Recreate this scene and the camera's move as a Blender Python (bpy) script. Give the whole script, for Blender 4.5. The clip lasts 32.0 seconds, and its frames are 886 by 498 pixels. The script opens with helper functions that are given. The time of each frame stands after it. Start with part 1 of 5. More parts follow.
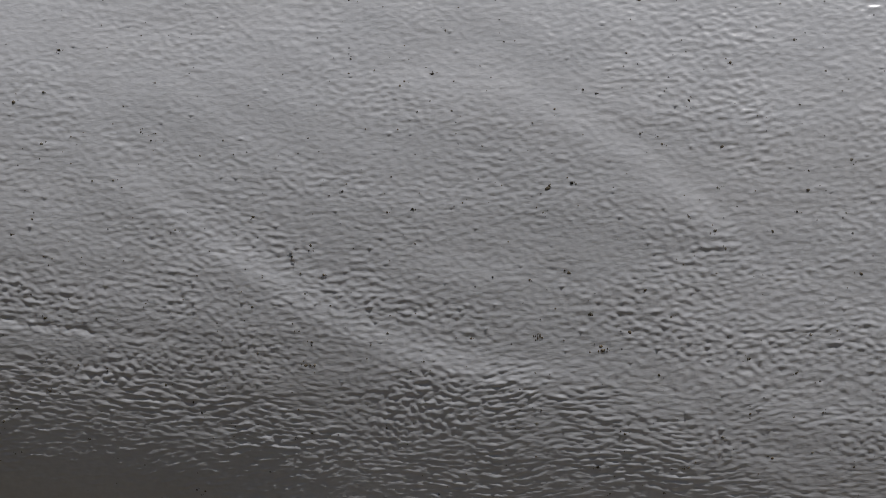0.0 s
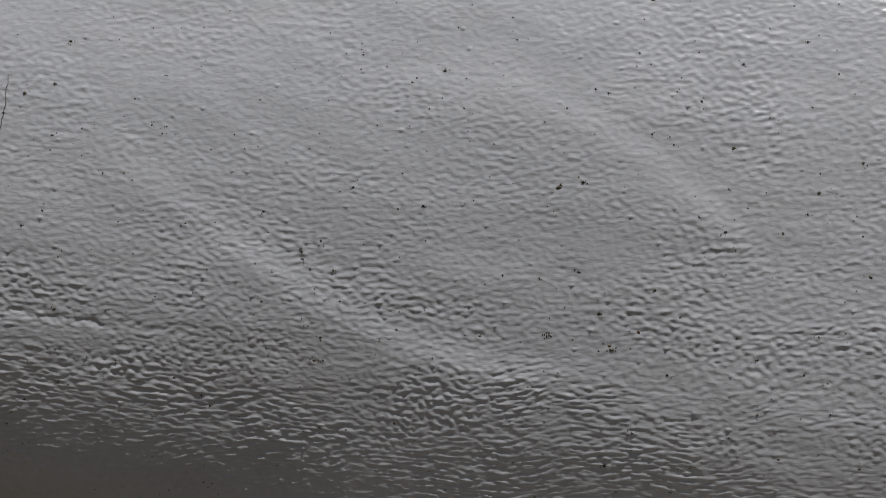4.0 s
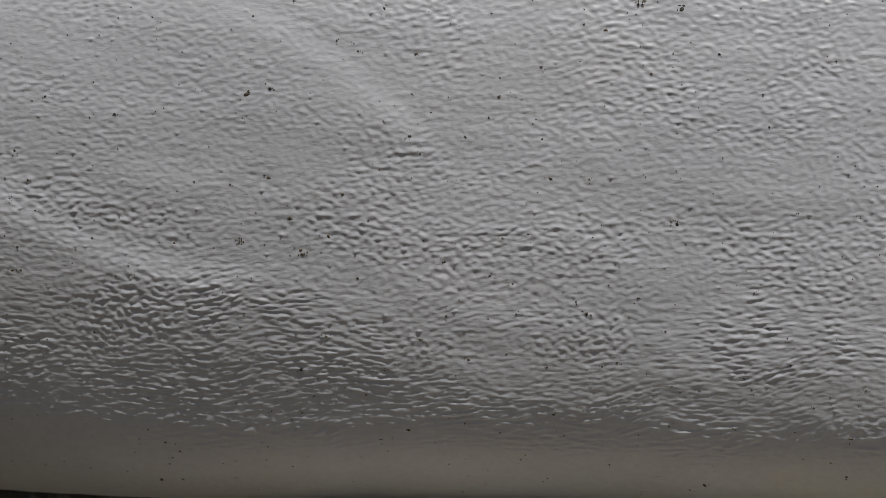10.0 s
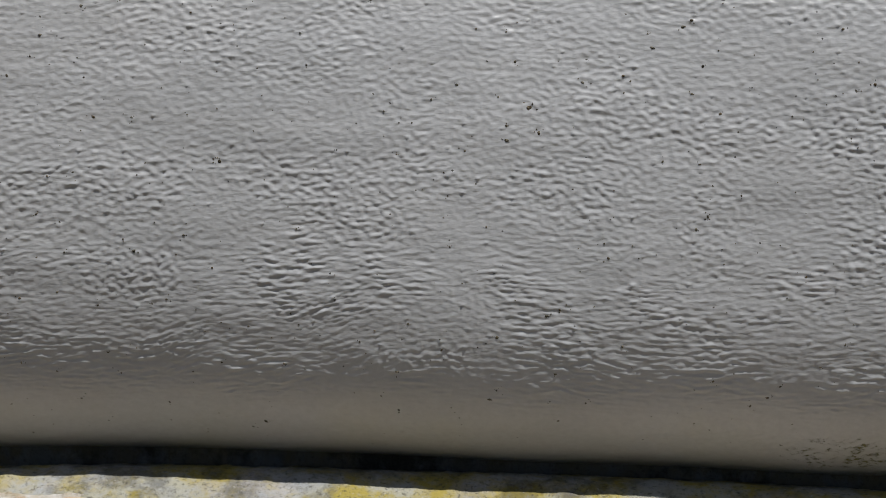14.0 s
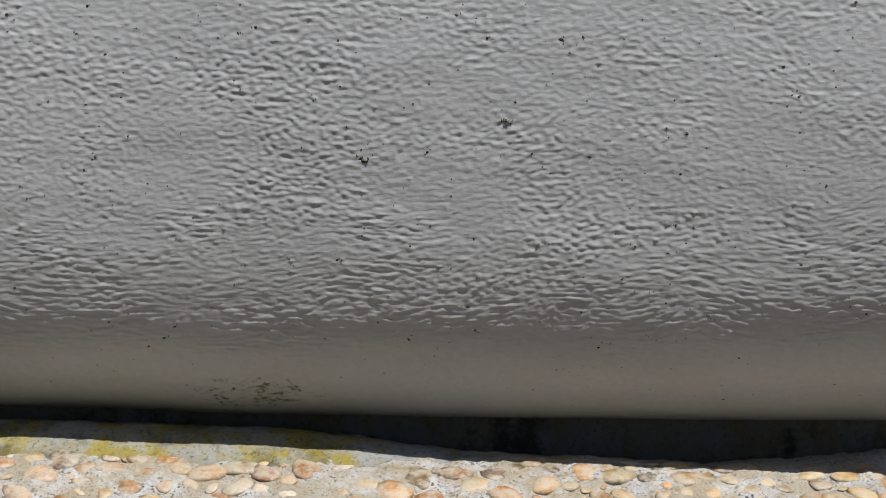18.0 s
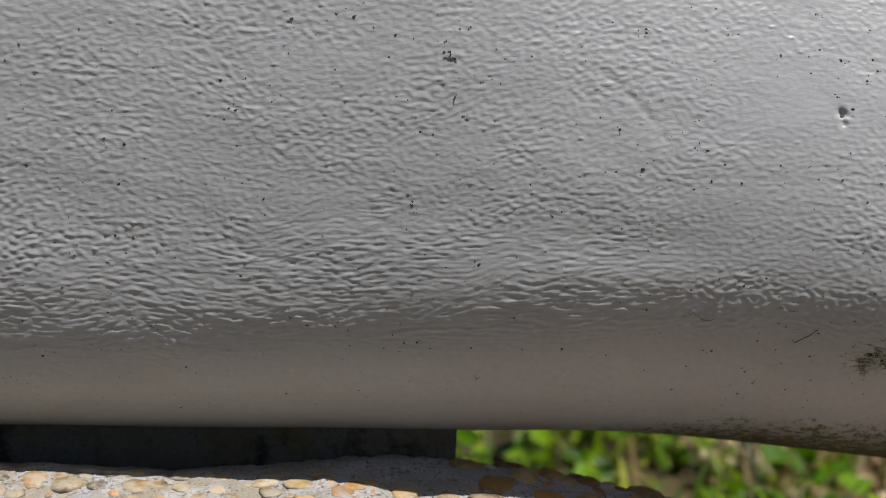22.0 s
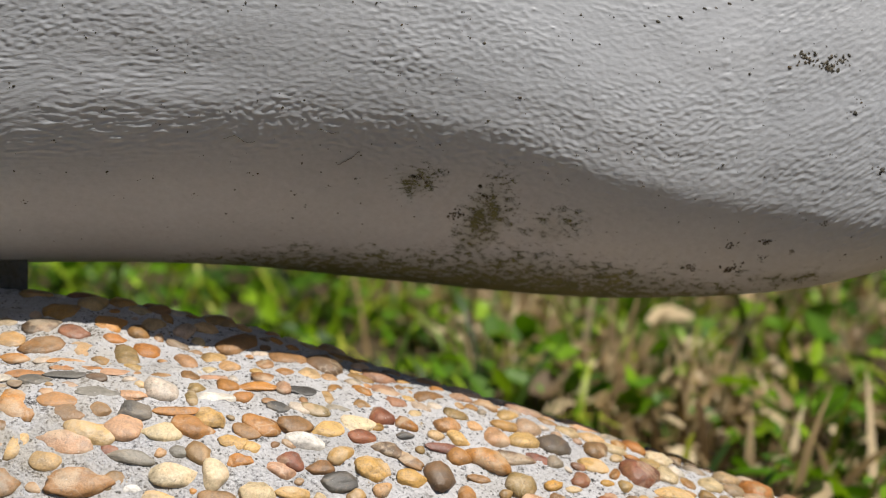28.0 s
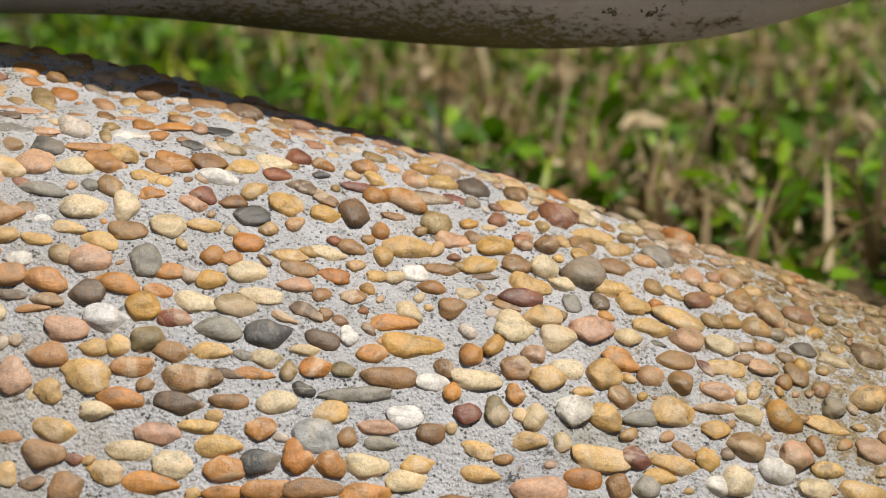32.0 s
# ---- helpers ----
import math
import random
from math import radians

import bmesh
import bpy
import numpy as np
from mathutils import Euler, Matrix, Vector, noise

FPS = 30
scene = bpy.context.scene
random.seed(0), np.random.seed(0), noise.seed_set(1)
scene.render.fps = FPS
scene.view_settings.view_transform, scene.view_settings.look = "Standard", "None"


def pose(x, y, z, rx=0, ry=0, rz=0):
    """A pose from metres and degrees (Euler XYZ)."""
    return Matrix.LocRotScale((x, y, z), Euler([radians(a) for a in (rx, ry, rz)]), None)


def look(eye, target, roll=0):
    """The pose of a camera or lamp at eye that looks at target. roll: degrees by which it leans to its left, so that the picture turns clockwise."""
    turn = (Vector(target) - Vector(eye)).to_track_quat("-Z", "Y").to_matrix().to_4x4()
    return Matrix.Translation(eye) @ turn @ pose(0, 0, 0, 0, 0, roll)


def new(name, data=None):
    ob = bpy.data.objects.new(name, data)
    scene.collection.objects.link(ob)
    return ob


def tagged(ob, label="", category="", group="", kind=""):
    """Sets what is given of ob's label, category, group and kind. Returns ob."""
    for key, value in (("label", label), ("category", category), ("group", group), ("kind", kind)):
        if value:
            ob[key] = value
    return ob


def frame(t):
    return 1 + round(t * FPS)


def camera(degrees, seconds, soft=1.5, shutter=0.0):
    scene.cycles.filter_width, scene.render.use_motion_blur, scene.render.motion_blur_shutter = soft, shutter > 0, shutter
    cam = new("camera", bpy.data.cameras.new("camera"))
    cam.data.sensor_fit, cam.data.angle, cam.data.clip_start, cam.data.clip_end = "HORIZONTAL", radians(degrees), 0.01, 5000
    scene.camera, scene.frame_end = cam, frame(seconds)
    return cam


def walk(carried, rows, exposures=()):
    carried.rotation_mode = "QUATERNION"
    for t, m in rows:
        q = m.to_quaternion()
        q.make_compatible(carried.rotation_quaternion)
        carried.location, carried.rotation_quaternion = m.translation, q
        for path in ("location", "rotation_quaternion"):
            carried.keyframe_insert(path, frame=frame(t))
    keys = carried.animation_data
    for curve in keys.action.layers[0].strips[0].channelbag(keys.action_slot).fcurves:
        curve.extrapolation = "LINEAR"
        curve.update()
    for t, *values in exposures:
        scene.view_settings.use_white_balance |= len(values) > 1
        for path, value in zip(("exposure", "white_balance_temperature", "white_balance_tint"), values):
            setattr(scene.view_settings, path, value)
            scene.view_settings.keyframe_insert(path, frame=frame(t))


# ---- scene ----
cam = camera(32.0, 32.0, soft=0.7)
cam.data.dof.use_dof = True
cam.data.dof.focus_distance = 0.66
cam.data.dof.aperture_fstop = 8.5
PATH = [
    (0, (0.0000, 0.0000, 0.3500), (0.0000, 0.4981, 0.3064), 0.00),
    (0.5, (-0.0009, 0.0012, 0.3501), (-0.0016, 0.4992, 0.3052), 0.13),
    (1, (-0.0019, 0.0007, 0.3509), (-0.0024, 0.4988, 0.3072), 0.28),
    (1.5, (-0.0029, 0.0006, 0.3522), (-0.0028, 0.4985, 0.3073), 0.40),
    (2, (-0.0041, 0.0011, 0.3538), (-0.0033, 0.4989, 0.3067), 0.48),
    (2.5, (-0.0047, 0.0006, 0.3554), (-0.0036, 0.4984, 0.3081), 0.55),
    (3, (-0.0054, 0.0011, 0.3571), (-0.0068, 0.4987, 0.3083), 0.59),
    (3.5, (-0.0061, 0.0005, 0.3581), (-0.0051, 0.4979, 0.3072), 0.70),
    (5.5, (-0.0094, 0.0010, 0.3579), (-0.0065, 0.4985, 0.3078), 0.92),
    (6, (-0.0095, 0.0003, 0.3567), (-0.0076, 0.4976, 0.3045), 0.87),
    (6.5, (-0.0078, -0.0012, 0.3545), (-0.0054, 0.4959, 0.3009), 0.78),
    (7, (-0.0013, -0.0031, 0.3508), (0.0026, 0.4938, 0.2959), 0.62),
    (7.5, (0.0106, -0.0048, 0.3461), (0.0148, 0.4922, 0.2913), 0.54),
    (8, (0.0271, -0.0083, 0.3407), (0.0393, 0.4888, 0.2879), 0.54),
    (8.5, (0.0447, -0.0098, 0.3348), (0.0663, 0.4870, 0.2822), 0.49),
    (9, (0.0604, -0.0124, 0.3297), (0.0833, 0.4844, 0.2775), 0.42),
    (9.5, (0.0757, -0.0152, 0.3251), (0.1009, 0.4814, 0.2722), 0.41),
    (10, (0.0908, -0.0180, 0.3207), (0.1178, 0.4787, 0.2702), 0.43),
    (10.5, (0.1079, -0.0213, 0.3163), (0.1382, 0.4754, 0.2671), 0.39),
    (11, (0.1270, -0.0240, 0.3119), (0.1591, 0.4725, 0.2620), 0.34),
    (11.5, (0.1469, -0.0270, 0.3078), (0.1868, 0.4687, 0.2561), 0.28),
    (12, (0.1666, -0.0302, 0.3050), (0.2085, 0.4655, 0.2545), 0.26),
    (12.5, (0.1857, -0.0331, 0.3031), (0.2323, 0.4620, 0.2505), 0.27),
    (13, (0.2029, -0.0349, 0.3025), (0.2496, 0.4601, 0.2492), 0.24),
    (13.5, (0.2209, -0.0380, 0.3018), (0.2711, 0.4566, 0.2487), 0.27),
    (14, (0.2419, -0.0420, 0.2996), (0.3001, 0.4518, 0.2465), 0.38),
    (14.5, (0.2652, -0.0462, 0.2965), (0.3358, 0.4461, 0.2444), 0.58),
    (15, (0.2889, -0.0509, 0.2934), (0.3721, 0.4393, 0.2411), 0.71),
    (15.5, (0.3112, -0.0559, 0.2914), (0.4007, 0.4331, 0.2382), 0.84),
    (17.5, (0.3933, -0.0721, 0.2904), (0.5128, 0.4092, 0.2271), 1.29),
    (18, (0.4114, -0.0773, 0.2930), (0.5335, 0.4033, 0.2291), 1.36),
    (18.5, (0.4286, -0.0815, 0.2962), (0.5526, 0.3983, 0.2294), 1.44),
    (19, (0.4463, -0.0846, 0.2986), (0.5776, 0.3928, 0.2290), 1.55),
    (19.5, (0.4639, -0.0899, 0.3015), (0.6040, 0.3851, 0.2328), 1.87),
    (20, (0.4831, -0.0972, 0.3049), (0.6282, 0.3765, 0.2371), 2.09),
    (20.5, (0.5053, -0.1041, 0.3063), (0.6566, 0.3675, 0.2378), 2.35),
    (21, (0.5262, -0.1129, 0.3077), (0.6858, 0.3563, 0.2416), 2.64),
    (21.5, (0.5468, -0.1210, 0.3073), (0.7140, 0.3457, 0.2426), 2.95),
    (22, (0.5638, -0.1285, 0.3082), (0.7412, 0.3345, 0.2435), 3.14),
    (22.5, (0.5811, -0.1368, 0.3101), (0.7684, 0.3225, 0.2476), 3.25),
    (23, (0.5936, -0.1438, 0.3095), (0.7882, 0.3128, 0.2495), 3.31),
    (23.5, (0.6084, -0.1521, 0.3088), (0.8104, 0.3013, 0.2488), 3.41),
    (24, (0.6233, -0.1610, 0.3058), (0.8300, 0.2900, 0.2438), 3.41),
    (24.5, (0.6374, -0.1684, 0.3030), (0.8471, 0.2809, 0.2382), 3.46),
    (25, (0.6476, -0.1742, 0.2975), (0.8583, 0.2742, 0.2299), 3.52),
    (25.5, (0.6575, -0.1792, 0.2922), (0.8697, 0.2680, 0.2210), 3.44),
    (27.5, (0.6898, -0.1993, 0.2784), (0.9039, 0.2450, 0.1963), 3.34),
    (28, (0.6969, -0.2048, 0.2725), (0.9093, 0.2396, 0.1866), 3.34),
    (28.5, (0.7020, -0.2083, 0.2678), (0.9130, 0.2354, 0.1750), 3.29),
    (29, (0.7061, -0.2111, 0.2659), (0.9148, 0.2326, 0.1682), 3.30),
    (29.5, (0.7103, -0.2143, 0.2599), (0.9183, 0.2290, 0.1588), 3.29),
    (30, (0.7152, -0.2194, 0.2528), (0.9225, 0.2231, 0.1471), 3.33),
    (30.5, (0.7196, -0.2229, 0.2453), (0.9269, 0.2185, 0.1350), 3.25),
    (31, (0.7241, -0.2280, 0.2373), (0.9310, 0.2122, 0.1214), 3.16),
    (31.5, (0.7278, -0.2320, 0.2295), (0.9336, 0.2066, 0.1059), 3.05),
    (32, (0.7355, -0.2370, 0.2218), (0.9413, 0.1997, 0.0915), 2.96),
]
walk(cam, [(t, look(eye, target, roll)) for t, eye, target, roll in PATH], [(0, -0.37, 6250, 13), (2, -0.41, 6250, 13), (3, -0.27, 6250, 12), (6, -0.28, 6250, 12), (9, -0.19, 6350, 12), (12, 0.0, 6350, 11), (15, 0.04, 6350, 10), (19, 0.05, 6350, 10), (21, -0.04, 6350, 10),
     (23, -0.09, 6400, 12), (25, -0.05, 6450, 12), (28, 0.11, 6500, 11), (30, 0.02, 6550, 10), (31, 0.01, 6600, 9), (32, -0.10, 6550, 10)])

# ---- light ----
world = bpy.data.worlds.new("daylight")
scene.world = world
world.use_nodes = True
wn = world.node_tree.nodes
sky = wn.new("ShaderNodeTexSky")
sky.sky_type = "NISHITA"
sky.sun_disc = False
SUN = Vector((0.18, -0.31, 0.93)).normalized()
sky.sun_elevation = math.asin(SUN.z)
sky.sun_rotation = math.atan2(SUN.x, SUN.y)
sky.air_density = 1.0
sky.dust_density = 1.5
world.node_tree.links.new(sky.outputs[0], wn["Background"].inputs[0])
wn["Background"].inputs[1].default_value = 0.04
sun_data = bpy.data.lights.new("sun", "SUN")
sun_data.energy = 5.0
sun_data.angle = radians(0.53)
sun_data.color = (1.0, 0.945, 0.86)
sun = new("sun", sun_data)
sun.matrix_world = look(SUN * 6, (0, 0, 0))


# ---- materials ----
class Mat:
    """A node material with short calls for the usual nodes."""

    def __init__(self, name, rough=0.6, spec=0.5):
        self.m = bpy.data.materials.new(name)
        self.m.use_nodes = True
        self.t = self.m.node_tree
        self.b = self.t.nodes["Principled BSDF"]
        self.b.inputs["Roughness"].default_value = rough
        self.b.inputs["Specular IOR Level"].default_value = spec
        self.geo = self.t.nodes.new("ShaderNodeTexCoord").outputs["Object"]

    def node(self, kind, **at):
        n = self.t.nodes.new(kind)
        for k, v in at.items():
            n.inputs[k.replace("_", " ")].default_value = v
        return n

    def link(self, a, b):
        self.t.links.new(a, b)

    def at(self, scale=(1, 1, 1), turn=(0, 0, 0), move=(0, 0, 0), src=None):
        n = self.node("ShaderNodeMapping", Scale=scale, Rotation=turn, Location=move)
        self.link(src or self.geo, n.inputs[0])
        return n.outputs[0]

    def noise(self, size, detail=4.0, rough=0.55, src=None, warp=0.0):
        n = self.node("ShaderNodeTexNoise", Scale=1.0 / size, Detail=detail, Roughness=rough, Distortion=warp)
        self.link(src or self.geo, n.inputs["Vector"])
        return n.outputs["Fac"]

    def cells(self, size, src=None, feature="F1"):
        n = self.node("ShaderNodeTexVoronoi", Scale=1.0 / size)
        n.feature = feature
        self.link(src or self.geo, n.inputs["Vector"])
        return n

    def ramp(self, src, *stops, kind="LINEAR"):
        n = self.t.nodes.new("ShaderNodeValToRGB")
        n.color_ramp.interpolation = kind
        e = n.color_ramp.elements
        while len(e) < len(stops):
            e.new(0.5)
        for k, (p, c) in enumerate(stops):
            e[k].position = p
            e[k].color = (c, c, c, 1) if isinstance(c, (int, float)) else (*c, 1)
        self.link(src, n.inputs[0])
        return n.outputs[0]

    def math(self, op, a, b=0.0):
        n = self.t.nodes.new("ShaderNodeMath")
        n.operation = op
        for k, v in enumerate((a, b)):
            if isinstance(v, (int, float)):
                n.inputs[k].default_value = v
            else:
                self.link(v, n.inputs[k])
        return n.outputs[0]

    def mix(self, fac, a, b, kind="MIX"):
        n = self.t.nodes.new("ShaderNodeMix")
        n.data_type = "RGBA"
        n.blend_type = kind
        for k, v in ((0, fac), (6, a), (7, b)):
            if isinstance(v, (int, float)):
                n.inputs[k].default_value = v
            elif isinstance(v, tuple):
                n.inputs[k].default_value = (*v, 1)
            else:
                self.link(v, n.inputs[k])
        return n.outputs[2]

    def base(self, c):
        if isinstance(c, tuple):
            self.b.inputs["Base Color"].default_value = (*c, 1)
        else:
            self.link(c, self.b.inputs["Base Color"])

    def rough(self, v):
        self.link(v, self.b.inputs["Roughness"])

    def bump(self, height, metres, strength=1.0):
        n = self.node("ShaderNodeBump", Strength=strength, Distance=metres)
        self.link(height, n.inputs["Height"])
        if self.b.inputs["Normal"].is_linked:
            self.link(self.b.inputs["Normal"].links[0].from_socket, n.inputs["Normal"])
        self.link(n.outputs[0], self.b.inputs["Normal"])

    def blob(self, centre, size, soft=0.35):
        """1 inside an ellipsoid at centre, fading to 0 at its rim."""
        src = self.at((1 / size[0], 1 / size[1], 1 / size[2]), (0, 0, 0), (-centre[0] / size[0], -centre[1] / size[1], -centre[2] / size[2]))
        n = self.t.nodes.new("ShaderNodeVectorMath")
        n.operation = "LENGTH"
        self.link(src, n.inputs[0])
        return self.ramp(n.outputs["Value"], (1.0 - soft, 1.0), (1.0, 0.0))


def paint_material():
    m = Mat("grey_gloss_paint", 0.36, 0.5)
    tone = m.ramp(m.noise(0.09, 5, 0.6), (0.3, (0.462, 0.48, 0.508)), (0.7, (0.505, 0.522, 0.552)))
    fine = m.ramp(m.noise(0.0035, 3, 0.6), (0.3, 0.9), (0.7, 1.0))
    c = m.mix(1.0, tone, fine, "MULTIPLY")
    # thin brown film in streaks along the flank: dirt, and bounced warm light as colour
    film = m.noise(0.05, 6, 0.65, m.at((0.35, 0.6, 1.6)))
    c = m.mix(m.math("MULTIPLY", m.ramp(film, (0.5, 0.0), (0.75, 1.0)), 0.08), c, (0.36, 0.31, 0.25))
    # pin-point dirt
    dots = m.cells(0.0075)
    dot = m.ramp(dots.outputs["Distance"], (0.035, 1.0), (0.07, 0.0))
    pick = m.node("ShaderNodeSeparateColor")
    m.link(dots.outputs["Color"], pick.inputs[0])
    dot = m.math("MULTIPLY", dot, m.math("GREATER_THAN", pick.outputs[0], 0.72))
    c = m.mix(m.math("MULTIPLY", dot, 0.85), c, (0.035, 0.03, 0.025))
    # algae on the belly near the end
    patches = None
    for centre, size, much in (((1.022, 0.43, 0.160), (0.016, 0.06, 0.036), 0.85), ((0.988, 0.44, 0.181), (0.017, 0.06, 0.013), 0.55), ((1.052, 0.43, 0.160), (0.022, 0.06, 0.018), 0.5),
                               ((0.985, 0.49, 0.108), (0.13, 0.2, 0.042), 1.7), ((1.06, 0.47, 0.104), (0.14, 0.2, 0.05), 1.7), ((1.14, 0.44, 0.106), (0.09, 0.2, 0.036), 1.5), ((1.17, 0.40, 0.138), (0.04, 0.05, 0.012), 0.6),
                               ((0.5, 0.60, 0.137), (0.04, 0.05, 0.014), 0.45), ((0.62, 0.6, 0.118), (0.4, 0.07, 0.014), 0.4)):
        b = m.math("MULTIPLY", m.blob(centre, size, 0.8), much)
        patches = b if patches is None else m.math("MAXIMUM", patches, b)
    grain = m.ramp(m.noise(0.0034, 7, 0.78, m.at((0.75, 0.75, 1.15))), (0.32, 0.0), (0.68, 1.0))
    wide = m.ramp(m.noise(0.02, 4, 0.6), (0.3, 0.0), (0.7, 1.0))
    level = m.math("ADD", m.math("MULTIPLY", patches, 0.44), m.math("ADD", m.math("MULTIPLY", grain, 0.95), m.math("MULTIPLY", wide, 0.25)))
    grown = m.ramp(level, (0.8, 0.0), (1.0, 0.45), (1.3, 1.0))
    grown = m.math("MULTIPLY", grown, m.ramp(patches, (0.04, 0.0), (0.2, 1.0)))
    moss = m.ramp(m.noise(0.012, 4), (0.35, (0.07, 0.075, 0.016)), (0.7, (0.19, 0.185, 0.05)))
    c = m.mix(m.math("MULTIPLY", grown, 0.92), c, moss)
    c = m.mix(m.math("MULTIPLY", m.ramp(patches, (0.3, 0.0), (1.3, 1.0)), 0.5), c, (0.16, 0.15, 0.045))
    m.base(c)
    m.rough(m.math("ADD", m.ramp(m.noise(0.02, 4), (0.3, 0.3), (0.7, 0.44)), m.math("MULTIPLY", grown, 0.4)))
    m.bump(m.noise(0.0019, 4, 0.6, m.at((0.55, 0.55, 1.3))), 0.0002)
    m.bump(grown, 0.0003)
    return m.m


def matrix_material():
    """Washed cement between the pebbles."""
    m = Mat("washed_cement", 0.9, 0.25)
    tone = m.ramp(m.noise(0.03, 6, 0.7), (0.3, (0.47, 0.475, 0.5)), (0.7, (0.63, 0.63, 0.65)))
    sand = m.cells(0.0016)
    pits = m.ramp(m.noise(0.0019, 4, 0.75), (0.335, 0.1), (0.4, 1.0))
    deep = m.ramp(m.noise(0.0032, 6, 0.85, m.at((0.7, 1.2, 1.0), move=(2, 6, 0))), (0.42, 0.08), (0.48, 1.0))
    dark = m.ramp(m.noise(0.011, 4, 0.65), (0.48, 0.0), (0.62, 1.0))
    c = m.mix(1.0, tone, pits, "MULTIPLY")
    c = m.mix(dark, c, m.mix(1.0, c, deep, "MULTIPLY"))
    # pin holes where grains were washed out, in loose clusters
    hole = m.ramp(m.math("ADD", m.cells(0.0026).outputs["Distance"], m.math("MULTIPLY", m.noise(0.0011, 3, 0.7), 0.5)), (0.46, 1.0), (0.53, 0.0))
    hole = m.math("MULTIPLY", hole, m.ramp(m.noise(0.013, 4, 0.65, m.at(move=(3, 8, 0))), (0.42, 0.15), (0.58, 1.0)))
    c = m.mix(m.math("MULTIPLY", hole, 0.88), c, (0.035, 0.034, 0.036))
    c = m.mix(0.3, c, m.ramp(sand.outputs["Distance"], (0.2, 1.05), (0.75, 0.72)), "MULTIPLY")
    # tan dirt washed down beside the mortar, spread further as painted stone shade
    near = m.node("ShaderNodeSeparateXYZ")
    m.link(m.geo, near.inputs[0])
    tan = m.math("MULTIPLY", m.ramp(near.outputs["X"], (0.7, 0.85), (0.9, 0.15)), m.ramp(m.noise(0.018, 5, 0.65, m.at(move=(1, 1, 0))), (0.36, 0.0), (0.56, 1.0)))
    c = m.mix(tan, c, (0.36, 0.31, 0.22))
    # yellow-green algae film in patches near the crest and beside the bedding
    far = m.node("ShaderNodeSeparateXYZ")
    m.link(m.geo, far.inputs[0])
    where = m.math("ADD", m.ramp(m.math("SUBTRACT", far.outputs["X"], 0.4), (0.55, 0.2), (0.8, 1.0)), 0.0)
    algae = m.math("MULTIPLY", m.ramp(m.noise(0.05, 5, 0.65), (0.5, 0.0), (0.68, 1.0)), where)
    c = m.mix(m.math("MULTIPLY", algae, 0.6), c, (0.2, 0.17, 0.06))
    crust = m.ramp(m.math("ADD", m.noise(0.006, 6, 0.75), m.math("MULTIPLY", m.ramp(m.math("SUBTRACT", far.outputs["X"], 0.4), (0.66, 0.0), (0.88, 1.0)), 0.3)), (0.62, 0.0), (0.7, 0.9))
    c = m.mix(crust, c, m.ramp(m.noise(0.004, 4, 0.7), (0.35, (0.13, 0.09, 0.04)), (0.65, (0.38, 0.29, 0.15))))
    m.base(c)
    m.bump(m.math("SUBTRACT", 1.0, hole), 0.0005)
    m.bump(m.noise(0.0026, 5, 0.75), 0.0014)
    m.bump(m.ramp(sand.outputs["Distance"], (0.0, 1.0), (0.8, 0.0)), 0.00035)
    m.bump(m.noise(0.009, 3, 0.6), 0.0012)
    return m.m


